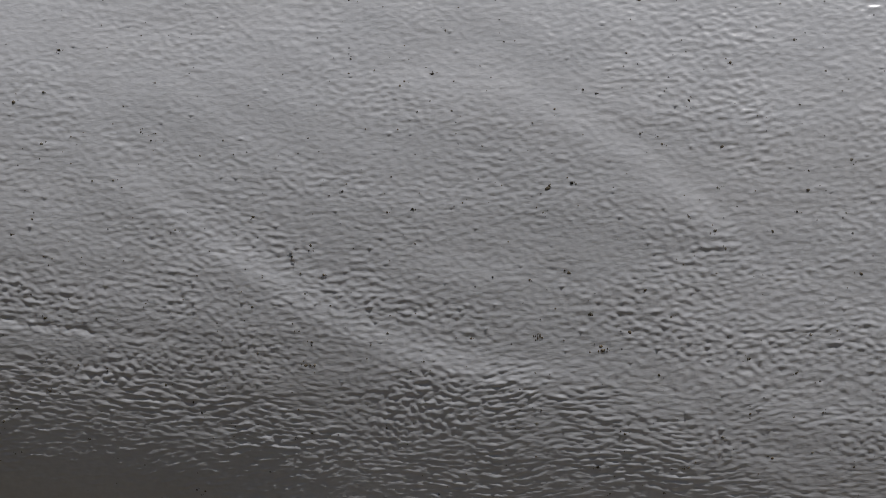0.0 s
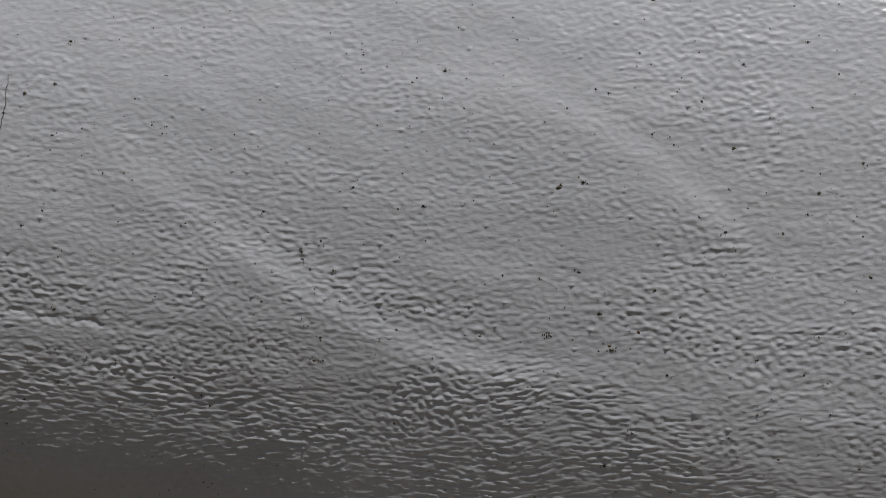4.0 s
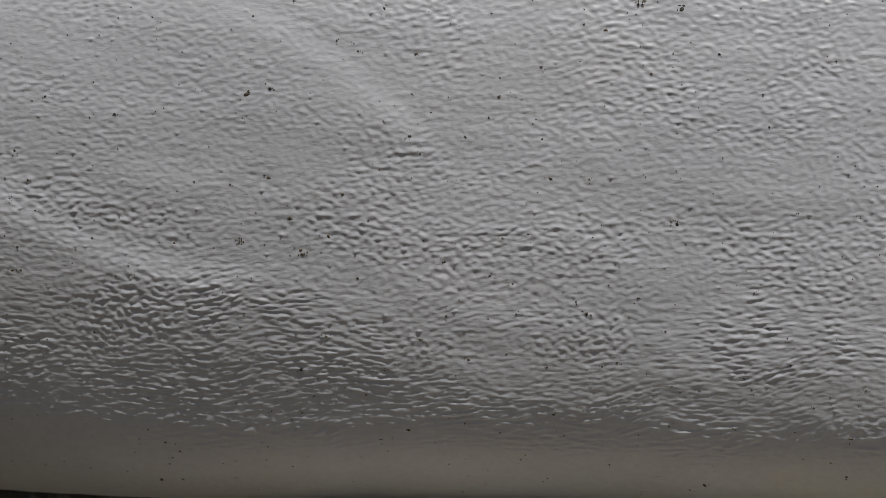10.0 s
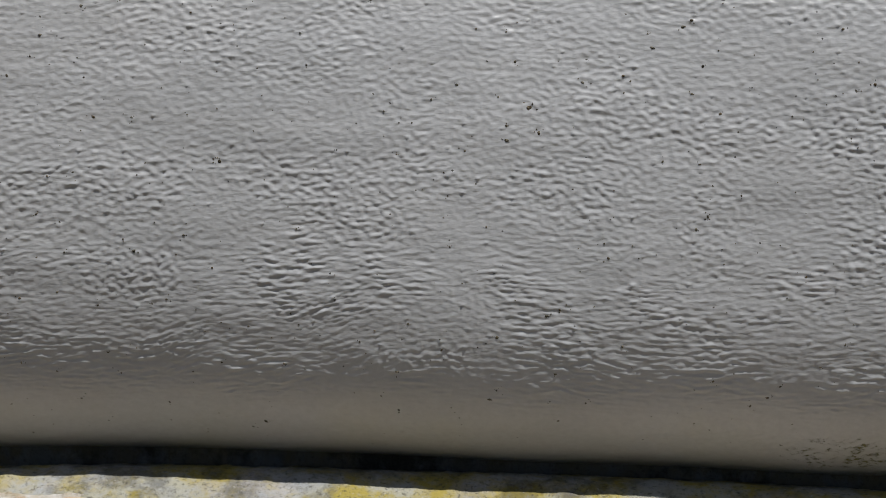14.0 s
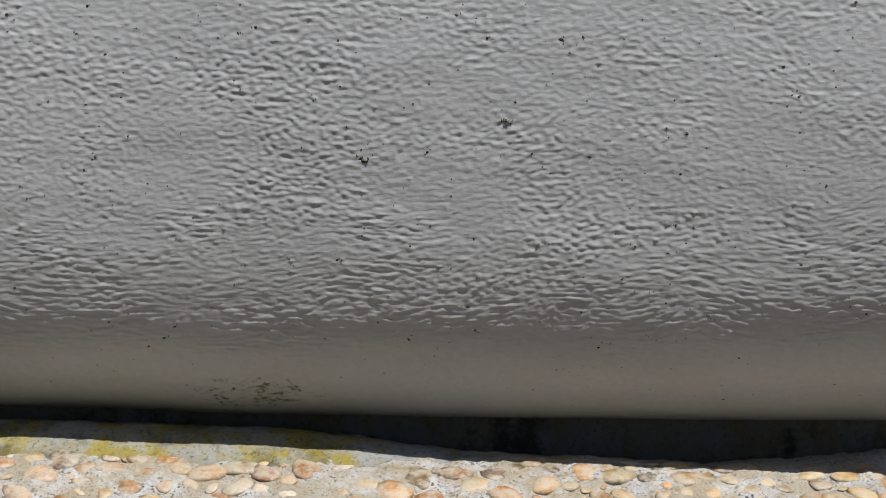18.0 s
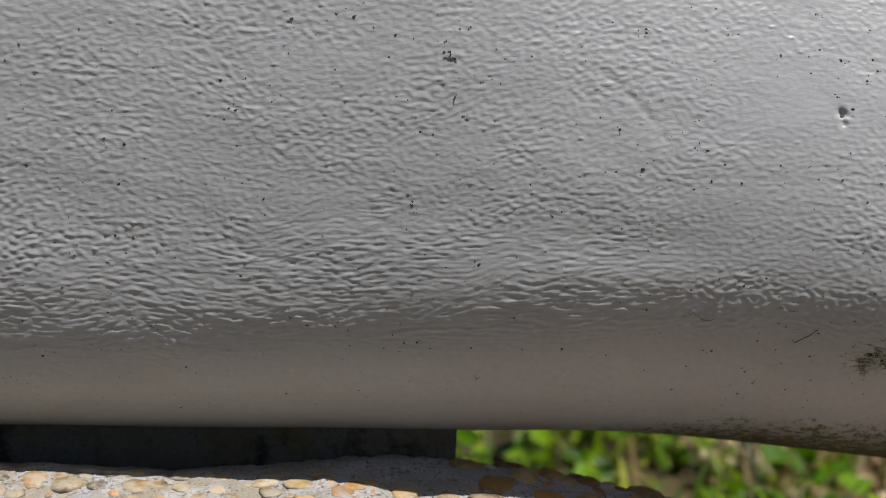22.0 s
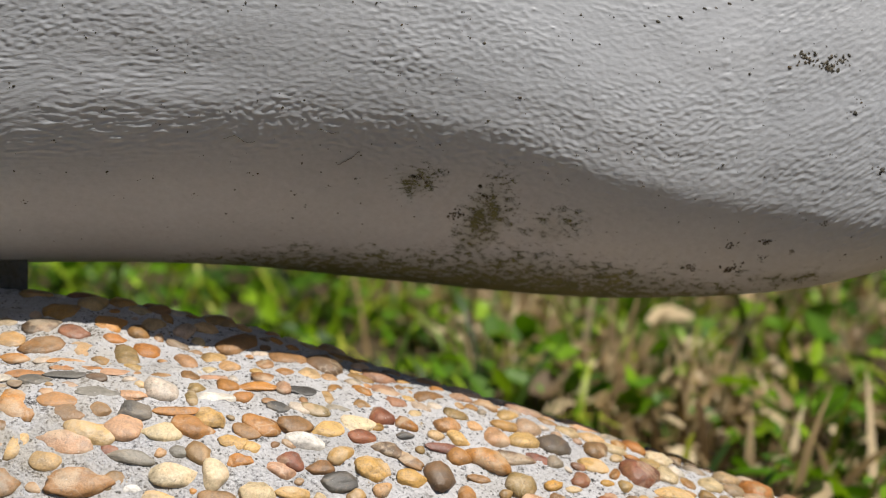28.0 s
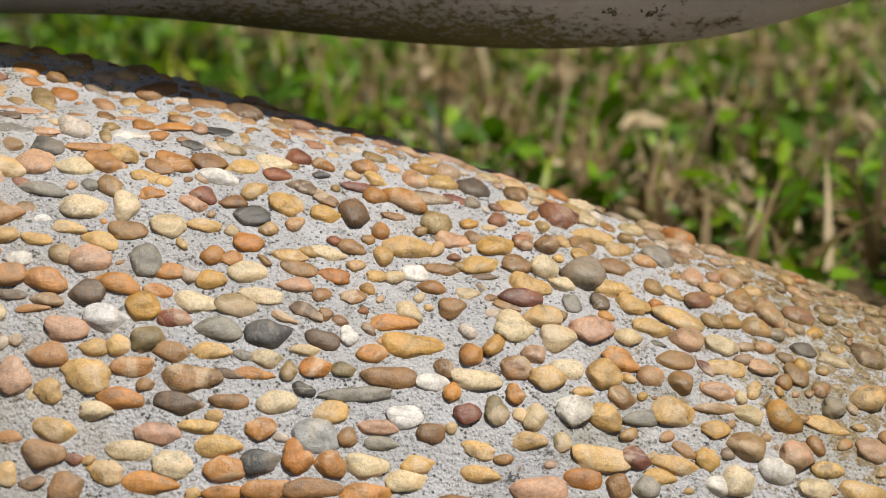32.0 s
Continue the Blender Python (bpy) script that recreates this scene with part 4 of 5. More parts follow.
embed(1.068, 0.333, 9, 8, -18, "s")
embed(1.052, 0.329, 18, 9, -22, "y")
embed(1.037, 0.328, 15, 12, -20, "c")
embed(1.072, 0.320, 19, 13, -17, "p")
embed(1.055, 0.320, 16, 10, -11, "c")
embed(1.038, 0.337, 11, 4, -36, "b")
embed(1.016, 0.323, 10, 9, -17, "o")
embed(1.032, 0.314, 14, 9, -21, "b")
embed(1.044, 0.307, 15, 11, -25, "y")
embed(1.054, 0.308, 12, 9, -20, "c")
embed(1.069, 0.303, 15, 11, 4, "y")
embed(1.079, 0.306, 15, 8, -47, "o")
embed(1.014, 0.314, 19, 8, -22, "c")
embed(1.028, 0.305, 7, 7, -13, "o")
embed(1.042, 0.316, 10, 8, -20, "p")
embed(1.051, 0.294, 15, 13, -25, "w")
embed(1.064, 0.288, 14, 11, -62, "y")
embed(1.058, 0.299, 8, 4, -13, "y")
embed(1.006, 0.305, 11, 9, -30, "r")
embed(1.018, 0.302, 9, 10, -22, "n")
embed(1.034, 0.296, 9, 11, -49, "c")
embed(1.028, 0.298, 7, 6, -13, "y")
embed(1.080, 0.284, 16, 7, -12, "s")
embed(1.073, 0.293, 11, 9, -30, "b")
embed(1.094, 0.283, 18, 12, -30, "y")
embed(1.104, 0.301, 18, 8, -25, "b")
embed(1.102, 0.292, 11, 10, -30, "b")
embed(1.117, 0.296, 9, 5, -63, "r")
embed(1.127, 0.294, 15, 8, -21, "y")
embed(1.144, 0.291, 12, 6, -24, "p")
embed(1.118, 0.286, 13, 8, -25, "p")
embed(1.113, 0.280, 16, 5, -16, "b")
embed(1.127, 0.274, 12, 9, -36, "c")
embed(1.109, 0.273, 12, 8, -22, "y")
embed(1.006, 0.294, 12, 7, -38, "y")
embed(1.028, 0.290, 12, 7, -19, "y")
embed(1.042, 0.286, 7, 8, -15, "c")
embed(1.056, 0.277, 22, 10, -26, "y")
embed(1.071, 0.273, 12, 8, -60, "r")
embed(1.046, 0.274, 13, 9, -20, "o")
embed(1.005, 0.287, 15, 6, -29, "y")
embed(1.027, 0.276, 19, 11, -19, "p")
embed(1.059, 0.268, 10, 9, -17, "b")
embed(1.078, 0.265, 13, 7, -19, "y")
embed(1.086, 0.267, 19, 8, -26, "y")
embed(1.092, 0.270, 11, 5, -56, "b")
embed(1.100, 0.265, 10, 9, -39, "y")
embed(1.120, 0.264, 16, 12, -30, "b")
embed(1.141, 0.256, 15, 13, -31, "p")
embed(1.111, 0.255, 14, 12, -30, "c")
embed(1.129, 0.254, 13, 11, -30, "w")
embed(1.101, 0.256, 10, 8, -31, "w")
embed(1.071, 0.264, 11, 8, -30, "s")
embed(1.142, 0.244, 15, 8, -19, "c")
embed(1.162, 0.238, 17, 8, -22, "y")
embed(1.175, 0.250, 14, 10, -31, "p")
embed(1.160, 0.263, 17, 6, -36, "y")
embed(1.169, 0.269, 11, 10, -30, "s")
embed(1.170, 0.297, 12, 7, -16, "k")
embed(1.183, 0.289, 16, 7, -39, "c")
embed(1.159, 0.285, 9, 10, 7, "b")
embed(1.115, 0.309, 15, 11, -44, "p")
embed(1.100, 0.316, 16, 8, -19, "y")
embed(1.116, 0.319, 20, 10, -37, "y")
embed(1.129, 0.304, 15, 9, -30, "c")
embed(1.100, 0.309, 7, 3, -30, "k")
embed(1.161, 0.345, 12, 14, -18, "o")
embed(1.182, 0.318, 13, 12, -3, "r")
embed(0.834, 0.459, 15, 5, -14, "k")
embed(0.820, 0.459, 12, 6, -15, "k")
embed(0.839, 0.464, 18, 4, -14, "o")
embed(0.817, 0.465, 14, 5, -18, "o")
embed(0.877, 0.454, 25, 4, -7, "b")
embed(0.836, 0.471, 16, 4, -16, "o")
embed(0.844, 0.444, 17, 5, -16, "s")
embed(0.828, 0.443, 14, 8, -21, "o")
embed(0.860, 0.431, 15, 10, -37, "k")
embed(0.844, 0.435, 9, 7, -21, "b")
embed(0.830, 0.436, 13, 7, -24, "b")
embed(0.851, 0.425, 17, 11, -27, "p")
embed(0.867, 0.420, 16, 9, -15, "c")
embed(0.880, 0.420, 17, 10, -25, "o")
embed(0.890, 0.423, 13, 11, -43, "y")
embed(0.904, 0.415, 11, 8, -12, "b")
embed(0.911, 0.417, 15, 10, -24, "o")
embed(0.876, 0.429, 18, 4, -8, "o")
embed(0.838, 0.426, 18, 10, -37, "y")
embed(0.827, 0.425, 20, 11, -18, "p")
embed(0.818, 0.420, 12, 8, -19, "y")
embed(0.829, 0.409, 24, 10, -7, "o")
embed(0.852, 0.413, 17, 6, -23, "s")
embed(0.873, 0.411, 8, 5, -20, "s")
embed(0.869, 0.403, 19, 10, -20, "c")
embed(0.885, 0.400, 11, 12, -15, "c")
embed(0.896, 0.411, 13, 7, -19, "y")
embed(0.897, 0.403, 9, 6, -14, "o")
embed(0.919, 0.400, 10, 8, -28, "r")
embed(0.914, 0.397, 13, 7, -28, "p")
embed(0.851, 0.402, 8, 4, -13, "w")
embed(0.860, 0.397, 12, 5, -30, "y")
embed(0.884, 0.391, 14, 8, -12, "b")
embed(0.836, 0.400, 10, 7, -18, "y")
embed(0.900, 0.390, 14, 10, -15, "c")
embed(0.916, 0.388, 12, 6, -18, "y")
embed(0.938, 0.437, 16, 7, -15, "k")
embed(0.922, 0.426, 11, 6, -20, "k")
embed(0.939, 0.424, 12, 7, -15, "n")
embed(0.950, 0.425, 12, 5, -11, "s")
embed(0.926, 0.416, 15, 10, -23, "b")
embed(0.941, 0.413, 15, 8, -9, "y")
embed(0.929, 0.408, 15, 8, -28, "w")
embed(0.956, 0.416, 17, 8, -11, "c")
embed(0.956, 0.409, 11, 7, -15, "r")
embed(0.965, 0.402, 13, 7, -20, "d")
embed(0.973, 0.397, 13, 6, -46, "b")
embed(0.954, 0.394, 15, 11, -27, "y")
embed(0.937, 0.390, 16, 8, -1, "k")
embed(0.931, 0.396, 12, 7, -3, "b")
embed(0.977, 0.409, 8, 4, 0, "k")
embed(0.992, 0.402, 12, 5, -13, "r")
embed(0.971, 0.388, 12, 8, -9, "y")
embed(0.816, 0.399, 9, 7, 3, "b")
embed(0.819, 0.393, 15, 11, -15, "p")
embed(0.833, 0.388, 15, 8, -14, "o")
embed(0.896, 0.436, 23, 6, -9, "w")
embed(0.860, 0.440, 12, 5, -15, "p")
embed(0.857, 0.457, 14, 5, -11, "p")
embed(0.900, 0.453, 11, 6, -8, "p")
embed(0.917, 0.442, 15, 6, -8, "o")
embed(0.919, 0.431, 6, 3, -10, "b")
embed(1.025, 0.394, 19, 6, -20, "d")
embed(1.037, 0.394, 14, 5, -37, "r")
embed(1.005, 0.371, 19, 10, -16, "y")
embed(1.016, 0.359, 17, 6, -13, "b")
embed(1.026, 0.371, 13, 8, -17, "p")
embed(1.099, 0.370, 19, 9, -29, "y")
embed(1.138, 0.343, 11, 11, -29, "p")
embed(1.003, 0.386, 10, 4, -21, "b")
embed(1.002, 0.407, 10, 6, -46, "y")
embed(1.065, 0.390, 15, 8, -18, "y")
embed(1.110, 0.404, 12, 14, -53, "c")
embed(1.104, 0.385, 10, 11, -56, "c")


def scatter():
    """The rest of the pebbles, joined."""
    rng = random.Random(21)
    cell, near = 0.03, {}

    def put(x, y, r):
        near.setdefault((int(x // cell), int(y // cell)), []).append((x, y, r))

    for p in PLACED:
        put(*p)
    plain = stone_shapes(16, 2)
    base = [np.array([v.co for v in s.vertices]) for s in plain]
    tris = [np.array([p.vertices for p in s.polygons]) for s in plain]
    verts, faces, count = [], [], 0
    for trial in range(56000):
        x = rng.uniform(-0.4, 1.42)
        y = rng.uniform(0.2, 0.66) + float(front(min(x, 0.7)) - front(0.7))
        if x < 0.83 and y > float(front(x)) + (0.012 if x < 0.6 else 0.03):
            continue
        long = min(0.0235, max(0.0045, rng.lognormvariate(math.log(0.0165), 0.36))) * (1 if trial < 30000 else 0.6)
        long *= 0.85 if x < 0.8 else 1.0
        wide = long * rng.uniform(0.55, 0.92)
        r = (long + wide) / 4
        i, j = int(x // cell), int(y // cell)
        if any(math.hypot(x - a, y - b) < (r + c) * 0.82 for k in (-1, 0, 1) for l in (-1, 0, 1) for a, b, c in near.get((i + k, j + l), ())):
            continue
        put(x, y, r)
        high = wide * rng.uniform(0.5, 0.75) * (0.45 if x < 0.85 else 1.0)
        m = np.array(seat(x, y, rng.gauss(0, 0.6) - 0.2, long, wide, high, rng.uniform(0.48, 0.6) + 0.12 * float(smooth(0.4, 0.44, y)) * (x > 0.8) + 0.08 * (x < 0.8)))
        k = rng.randrange(len(plain))
        verts.append(base[k] @ m[:3, :3].T + m[:3, 3])
        faces.append(tris[k] + count)
        count += len(base[k])
    me = poly_mesh("gravel", np.concatenate(verts), np.concatenate(faces))
    me.materials.append(MIXED)
    ob = tagged(new("gravel", me), "small ochre, brown, cream and grey river pebbles", kind="stuff")
    ob.parent = MOUND


scatter()


# ---- dirt on the paint ----
def flecks():
    rng = random.Random(5)
    bm = bmesh.new()
    bmesh.ops.create_icosphere(bm, subdivisions=1, radius=0.5)
    ball = np.array([v.co for v in bm.verts])
    tri = np.array([[v.index for v in f.verts] for f in bm.faces])
    bm.free()
    verts, faces = [], []

    def fleck(x, z, size, long=1.0, turn=0.0):
        p, n = on_skin(x, z)
        side = Vector((1, 0, 0)).cross(n).normalized()
        flat = side.cross(n).normalized()
        a = flat * math.cos(turn) + side * math.sin(turn)
        b = n.cross(a)
        m = np.array(Matrix((a * size * long, b * size, n * min(size * 0.4, 0.00045))).transposed())
        lump = ball * (1 + 0.45 * np.array([[rng.uniform(-1, 1)] for _ in ball]))
        faces.append(tri + len(ball) * len(verts))
        verts.append(lump @ m.T + np.array(p))

    strands = []

    def fibre(x, z, long, turn, curl):
        strands.append((x, z, long, turn, curl))

    def hairs():
        """Thin dry fibres stuck to the paint, each its own object."""
        for x, z, long, turn, curl in strands:
            hv, hf, a = [], [], radians(turn)
            px, pz = x - 0.5 * long * math.cos(a), z + 0.5 * long * math.sin(a)
            for k in range(15):
                p, n = on_skin(px, pz)
                b = Vector((math.sin(a), 0, math.cos(a)))
                wide = 0.00011 * (1 - 0.6 * abs(k / 7 - 1))
                hv += [p + n * 0.0002 - b * wide, p + n * 0.0006, p + n * 0.0002 + b * wide]
                if k:
                    o = 3 * (k - 1)
                    hf += [(o, o + 1, o + 4, o + 3), (o + 1, o + 2, o + 5, o + 4)]
                a += curl * math.sin(k * 0.55 + x * 40) * 0.35
                px, pz = px + long / 14 * math.cos(a), pz - long / 14 * math.sin(a)
            me = poly_mesh("plant_fibre", [tuple(v) for v in hv], hf)
            me.materials.append(DIRT)
            tagged(new("plant_fibre", me), "thin dark dry fibre stuck to grey paint", "plant fibre", "fibres on the paint")

    def group(x, z, size):
        if size > 0.0022:
            for _ in range(int(size * 6000)):
                fleck(x + rng.gauss(0, size * 0.42), z + rng.gauss(0, size * 0.3), size * rng.uniform(0.12, 0.34), rng.uniform(1, 2), rng.uniform(-2, 2))
            return
        fleck(x, z, size, rng.uniform(1, 1.5), rng.uniform(-1, 1))
        for _ in range(rng.randrange(1, 4) if size > 0.0008 else 0):
            fleck(x + rng.gauss(0, size), z + rng.gauss(0, size), size * rng.uniform(0.25, 0.5), rng.uniform(1, 2), rng.uniform(-2, 2))

    group(0.043, 0.319, 0.0022)
    group(0.061, 0.267, 0.0018)
    group(0.040, 0.257, 0.0027)
    group(0.052, 0.284, 0.0016)
    group(-0.064, 0.290, 0.0009)
    group(-0.139, 0.322, 0.0009)
    group(-0.088, 0.333, 0.0007)
    group(0.025, 0.380, 0.0007)
    group(0.132, 0.343, 0.0007)
    group(0.354, 0.290, 0.0016)
    group(0.378, 0.310, 0.0009)
    group(0.183, 0.334, 0.0009)
    group(0.289, 0.295, 0.0008)
    group(0.224, 0.266, 0.0009)
    group(0.126, 0.249, 0.0009)
    group(0.595, 0.264, 0.0027)
    group(0.537, 0.247, 0.0016)
    group(0.462, 0.211, 0.0008)
    group(0.710, 0.278, 0.0011)
    group(0.726, 0.288, 0.0009)
    # two dark flecks stand in for the shade inside the pit
    fleck(0.9588, 0.2872, 0.0027, 1.3, 1.3)
    fleck(0.9625, 0.291, 0.0012, 1.6, 0.5)
    group(0.986, 0.183, 0.0022)
    group(1.020, 0.174, 0.0018)
    group(0.898, 0.271, 0.0011)
    group(1.026, 0.222, 0.0011)
    group(0.822, 0.164, 0.0009)
    group(0.937, 0.187, 0.0009)
    group(1.149, 0.150, 0.0027)
    group(1.157, 0.245, 0.0054)
    group(0.992, 0.180, 0.0018)
    group(1.160, 0.154, 0.0027)
    group(0.759, 0.319, 0.0011)
    group(0.208, 0.358, 0.0027)
    group(0.210, 0.359, 0.0014)
    group(0.225, 0.356, 0.0018)
    group(0.203, 0.354, 0.0009)
    group(-0.080, 0.307, 0.0011)
    group(0.513, 0.327, 0.0027)
    group(0.355, 0.290, 0.0018)
    group(0.358, 0.279, 0.0014)
    group(0.348, 0.309, 0.0011)
    group(0.539, 0.246, 0.0018)
    group(0.482, 0.323, 0.0011)
    group(0.224, 0.266, 0.0014)
    group(0.358, 0.279, 0.0014)
    group(0.348, 0.309, 0.0011)
    group(0.345, 0.282, 0.0011)
    group(0.434, 0.336, 0.0018)
    group(0.919, 0.257, 0.0011)
    group(0.903, 0.270, 0.0014)
    group(0.911, 0.320, 0.0009)
    group(0.786, 0.242, 0.0009)
    group(0.959, 0.312, 0.0014)
    group(0.713, 0.277, 0.0014)
    group(0.988, 0.182, 0.0027)
    group(1.009, 0.165, 0.0040)
    group(1.133, 0.156, 0.0036)
    group(1.147, 0.159, 0.0032)
    group(1.121, 0.143, 0.0040)
    group(1.139, 0.143, 0.0045)
    group(1.191, 0.196, 0.0040)
    group(1.119, 0.253, 0.0011)
    group(1.026, 0.222, 0.0014)
    group(1.167, 0.243, 0.0054)
    group(1.173, 0.246, 0.0040)
    group(1.169, 0.170, 0.0027)
    group(1.179, 0.222, 0.0022)
    group(1.015, 0.180, 0.0022)
    group(1.018, 0.175, 0.0018)
    group(1.098, 0.208, 0.0009)
    group(-0.058, 0.274, 0.0009)
    group(-0.050, 0.282, 0.0011)
    group(-0.078, 0.298, 0.0007)
    group(0.127, 0.249, 0.0011)
    group(0.145, 0.310, 0.0009)
    group(-0.012, 0.296, 0.0007)
    group(0.081, 0.342, 0.0009)
    group(0.538, 0.246, 0.0018)
    group(0.564, 0.250, 0.0014)
    group(0.584, 0.214, 0.0011)
    group(0.554, 0.202, 0.0009)
    group(0.485, 0.278, 0.0011)
    group(0.621, 0.293, 0.0009)
    group(0.956, 0.296, 0.0014)
    fibre(0.909, 0.196, 0.0151, 8, 0.9)
    fibre(0.596, 0.263, 0.0043, -60, 1.2)
    fibre(0.598, 0.264, 0.0038, -50, 1.2)
    fibre(0.797, 0.306, 0.0054, -40, 1.0)
    fibre(0.801, 0.287, 0.0049, 60, 1.0)
    fibre(0.946, 0.204, 0.0102, -12, 0.5)
    fibre(0.956, 0.191, 0.0102, -50, 0.3)
    for k in range(11):
        fleck(1.082 + 0.0055 * k, 0.257 + 0.0016 * k + 0.0006 * (k % 3), 0.0008 + 0.0005 * (k % 2), 2.2, -0.35)
    fibre(-0.191, 0.348, 0.0300, 98, 0.1)
    fibre(-0.064, 0.289, 0.0068, 85, 0.2)
    fibre(0.799, 0.306, 0.0063, 30, 0.8)
    for _ in range(1900):
        x = rng.uniform(-0.22, 1.24)
        z = rng.uniform(0.14, 0.40)
        group(x, z, min(0.0014, rng.lognormvariate(math.log(0.00062), 0.4)))
    for _ in range(90):
        group(rng.gauss(1.02, 0.09), rng.uniform(0.14, 0.3), rng.uniform(0.0004, 0.001))
    hairs()
    me = poly_mesh("dirt_flecks", np.concatenate(verts), np.concatenate(faces))
    me.materials.append(DIRT)
    tagged(new("dirt_flecks", me), "dark specks of dirt and lichen stuck to the grey paint, and a pit's shade as flecks", "dirt", kind="stuff")


flecks()


# ---- grass ----
def blades(name, count, seed, length, width, material, label, lean, area, droop=0.5, patch=0.09, bare=-0.18, free=None):
    """Curved tapering blades rooted in the ground."""
    rng = np.random.default_rng(seed)
    x = rng.uniform(area[0], area[1], count)
    y = rng.uniform(area[2], area[3], count)
    clump = noise2(x / patch, y / patch, seed) + 0.15 * rng.normal(size=count)
    keep = (mound_z(x, y) < GROUND - 0.12) | (y > 1.0) | (y < -0.1)
    keep &= clump > bare
    if free:
        keep &= ~((x > free[0]) & (x < free[1]) & (y > free[2]) & (y < free[3]))
        keep &= ~((x > -1.2) & (x < 1.75) & (y > -0.25) & (y < 1.15))
    x, y = x[keep], y[keep]
    n = len(x)
    ln = length * np.exp(rng.normal(0, 0.3, n))
    wd = width * np.exp(rng.normal(0, 0.25, n))
    head = rng.uniform(0, 2 * math.pi, n)
    tilt = np.abs(rng.normal(0, lean, n))
    face = head + math.pi / 2 + rng.normal(0, 0.5, n)
    steps = 6
    t = np.linspace(0, 1, steps)
    bend = tilt[:, None] + droop * t[None] ** 1.5 * (0.5 + rng.random((n, 1)))
    seg = ln[:, None] / (steps - 1)
    out = np.concatenate([np.zeros((n, 1)), np.cumsum(np.sin(bend[:, :-1]) * seg, 1)], 1)
    up = np.concatenate([np.zeros((n, 1)), np.cumsum(np.cos(bend[:, :-1]) * seg, 1)], 1)
    half = wd[:, None] * 0.5 * np.clip(1.0 - t[None] ** 2.2, 0.04, 1)
    cx, cy, cz = x[:, None] + out * np.cos(head)[:, None], y[:, None] + out * np.sin(head)[:, None], GROUND - 0.005 + up
    sx, sy = np.cos(face)[:, None] * half, np.sin(face)[:, None] * half
    left, right_ = np.stack([cx - sx, cy - sy, cz], -1), np.stack([cx + sx, cy + sy, cz], -1)
    verts = np.stack([left, right_], 2).reshape(n, -1, 3)
    k = np.arange(steps - 1) * 2
    quad = np.stack([k, k + 1, k + 3, k + 2], -1)
    faces = (quad[None] + (np.arange(n) * steps * 2)[:, None, None]).reshape(-1, 4)
    me = poly_mesh(name, verts.reshape(-1, 3), faces)
    me.materials.append(material)
    tagged(new(name, me), label, "grass", kind="stuff")


def leaves(name, count, seed, size, high, material, label, area):
    """Small oval leaves at all tilts, low over the ground."""
    rng = np.random.default_rng(seed)
    x, y = rng.uniform(area[0], area[1], count), rng.uniform(area[2], area[3], count)
    keep = ((mound_z(x, y) < GROUND - 0.12) | (y > 1.0)) & (noise2(x / 0.13, y / 0.13, seed) > -0.02)
    x, y = x[keep], y[keep]
    n = len(x)
    z = GROUND + rng.uniform(0.005, high, n)
    ln = size * np.exp(rng.normal(0, 0.35, n))
    a = rng.uniform(0, 2 * math.pi, n)
    tilt, roll_ = rng.normal(0.15, 0.5, n), rng.normal(0, 0.5, n)
    along = np.stack([np.cos(a) * np.cos(tilt), np.sin(a) * np.cos(tilt), np.sin(tilt)], -1)
    flat = np.stack([-np.sin(a), np.cos(a), 0 * a], -1)
    up = np.cross(along, flat)
    side = flat * np.cos(roll_)[:, None] + up * np.sin(roll_)[:, None]
    lift = np.cross(along, side)
    outline = ((-0.5, 0.0, 0.0), (-0.2, 0.26, 0.05), (0.2, 0.22, 0.04), (0.5, 0.0, -0.06), (0.2, -0.22, 0.04), (-0.2, -0.26, 0.05))
    centre = np.stack([x, y, z], -1)
    verts = np.stack([centre + ln[:, None] * (p * along + q * side + r * lift) for p, q, r in outline], 1)
    faces = (np.array([[0, 1, 2, 3], [0, 3, 4, 5]])[None] + (np.arange(n) * 6)[:, None, None]).reshape(-1, 4)
    me = poly_mesh(name, verts.reshape(-1, 3), faces)
    me.materials.append(material)
    tagged(new(name, me), label, "weeds", kind="stuff")


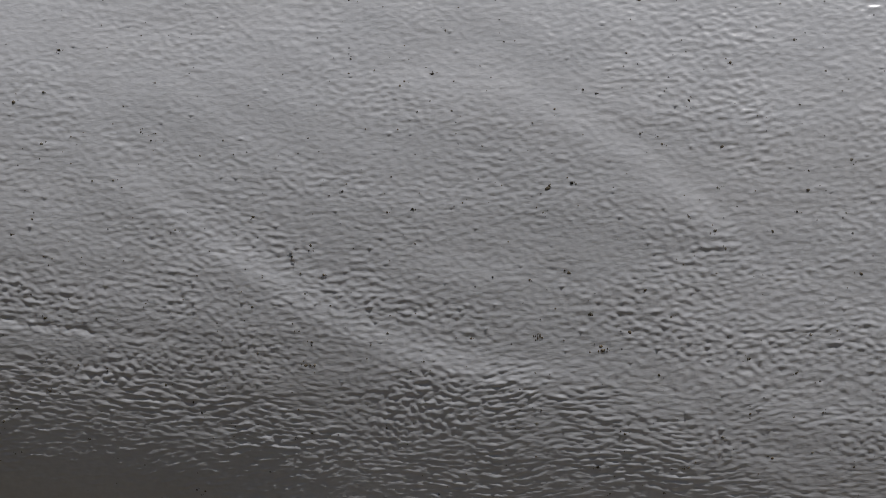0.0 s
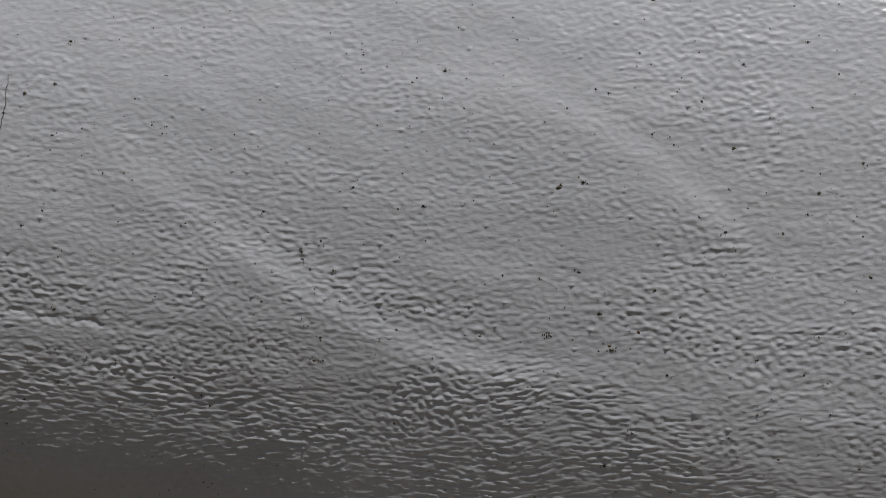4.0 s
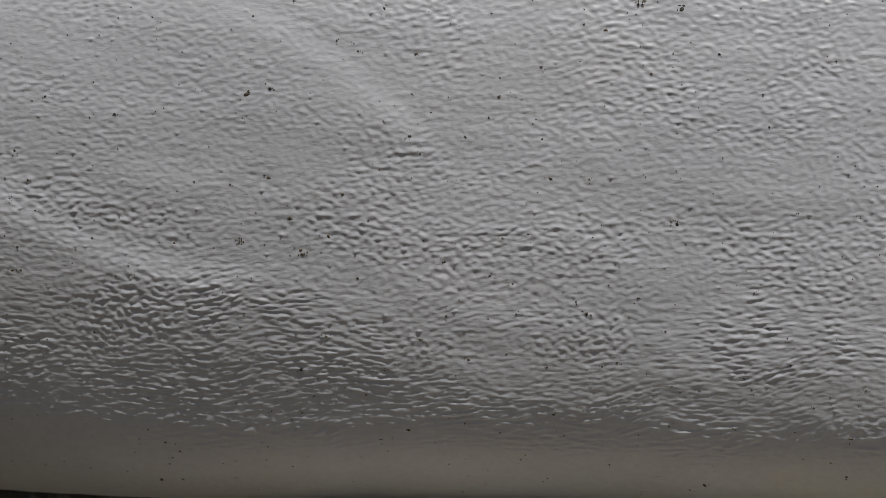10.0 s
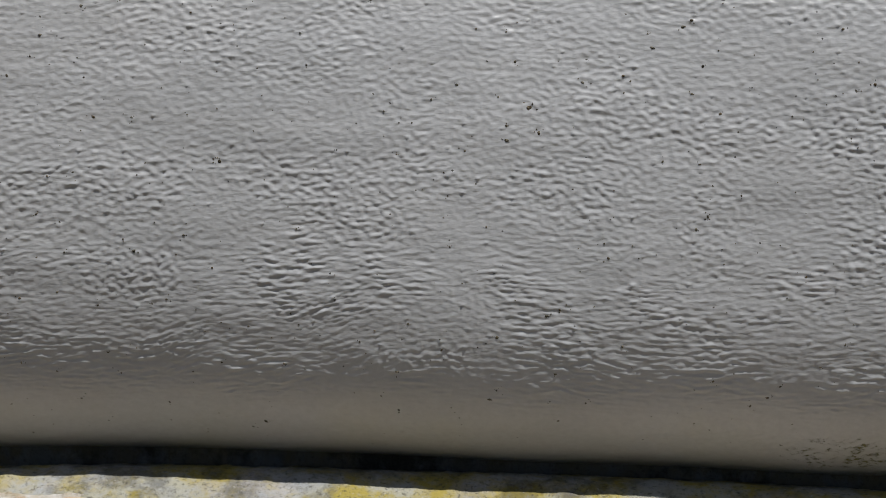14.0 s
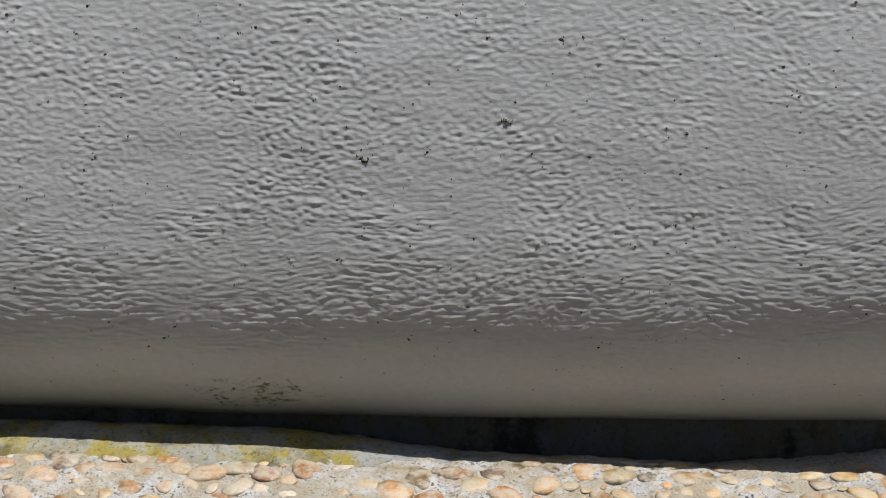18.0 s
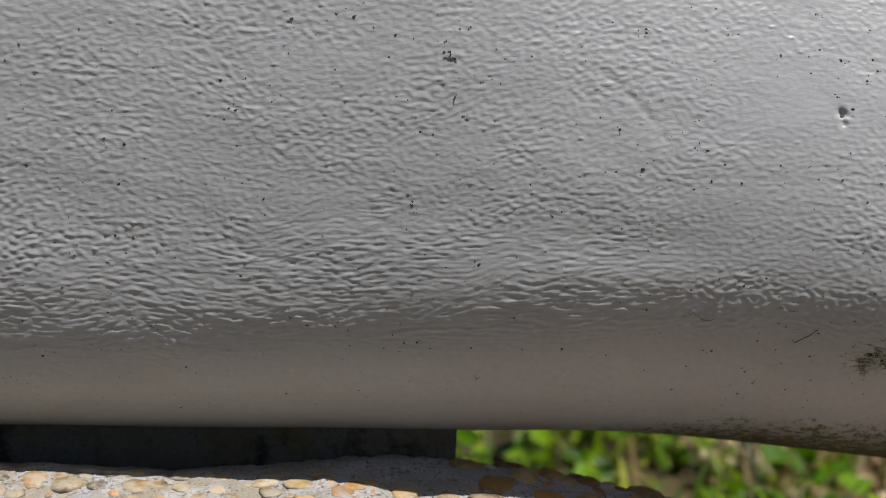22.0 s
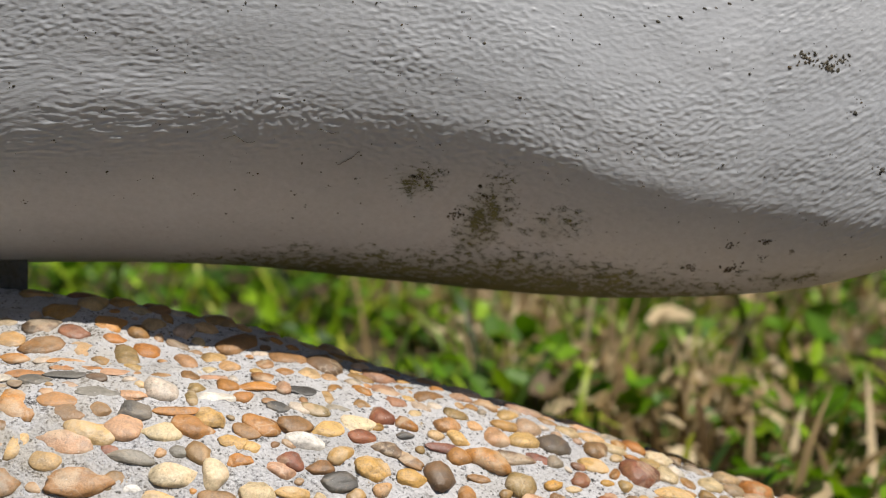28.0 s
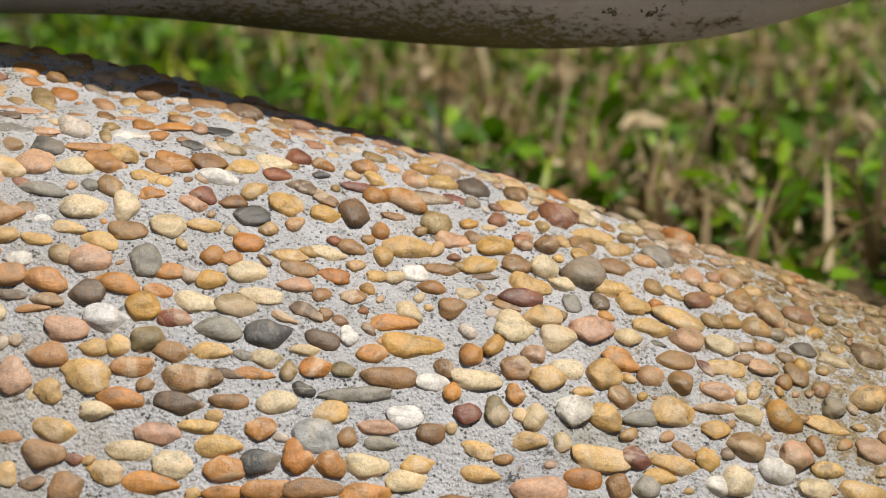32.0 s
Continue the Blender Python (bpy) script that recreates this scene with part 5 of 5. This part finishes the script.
NEAR = (0.3, 3.2, 0.6, 2.8)
DRY = (1.35, 3.2, 0.6, 2.8)
ROUND = (-3.4, 6.0, -3.6, 5.6)
blades("grass", 15500, 61, 0.085, 0.0075, GRASS, "fresh green grass blades in sunlight", 1.15, NEAR, 1.5, 0.14, -0.05)
blades("dry_grass", 9500, 62, 0.085, 0.0085, STRAW, "bleached dry grass stalks among the green", 1.4, DRY, 0.5, 0.2, 0.0)
blades("tall_straw", 110, 65, 0.15, 0.0045, STRAW, "long bleached straw stems", 1.05, NEAR, 0.3)
leaves("weed_leaves", 14000, 66, 0.028, 0.06, WEED, "low bright green weed leaves", NEAR)
leaves("dead_leaves", 7500, 67, 0.026, 0.05, STRAW, "curled dry leaves lying in the grass", DRY)
blades("lawn", 46000, 68, 0.085, 0.009, GRASS, "short green grass round the mound", 1.0, ROUND, 1.4, 0.3, -0.2, NEAR)
blades("dry_lawn", 16000, 69, 0.08, 0.009, STRAW, "dry blades in the short grass", 1.35, ROUND, 0.5, 0.3, -0.1, NEAR)
blades("far_grass", 12000, 63, 0.12, 0.012, GRASS, "green grass further off", 0.7, (-5.0, 10.0, 5.5, 13.0))


def straw_stem(*line):
    """A long dry stem, thinner towards its tip."""
    pts = [Vector(p) for p in line]
    verts, faces, ring_of = [], [], 6
    for k, p in enumerate(pts):
        way = (pts[min(k + 1, len(pts) - 1)] - pts[max(k - 1, 0)]).normalized()
        side = way.cross(Vector((0, 1, 0))).normalized()
        other = way.cross(side)
        r = 0.0026 * (1 - 0.55 * k / (len(pts) - 1))
        verts += [tuple(p + side * r * math.cos(a) + other * r * math.sin(a)) for a in [2 * math.pi * j / ring_of for j in range(ring_of)]]
        if k:
            o = ring_of * (k - 1)
            faces += [(o + j, o + (j + 1) % ring_of, o + ring_of + (j + 1) % ring_of, o + ring_of + j) for j in range(ring_of)]
    me = poly_mesh("straw_stem", verts, faces)
    me.materials.append(STRAW)
    tagged(new("straw_stem", me), "long bleached straw stem leaning in the grass", "straw", "straw stems in the grass")


straw_stem((1.364, 0.9, -0.115), (1.388, 0.9, -0.057), (1.408, 0.902, -0.01), (1.424, 0.905, 0.034))
straw_stem((1.474, 0.9, -0.115), (1.495, 0.9, -0.081), (1.528, 0.9, -0.025), (1.556, 0.905, 0.03))
straw_stem((1.535, 0.9, -0.113), (1.509, 0.9, -0.083), (1.482, 0.9, -0.052), (1.458, 0.903, -0.024))
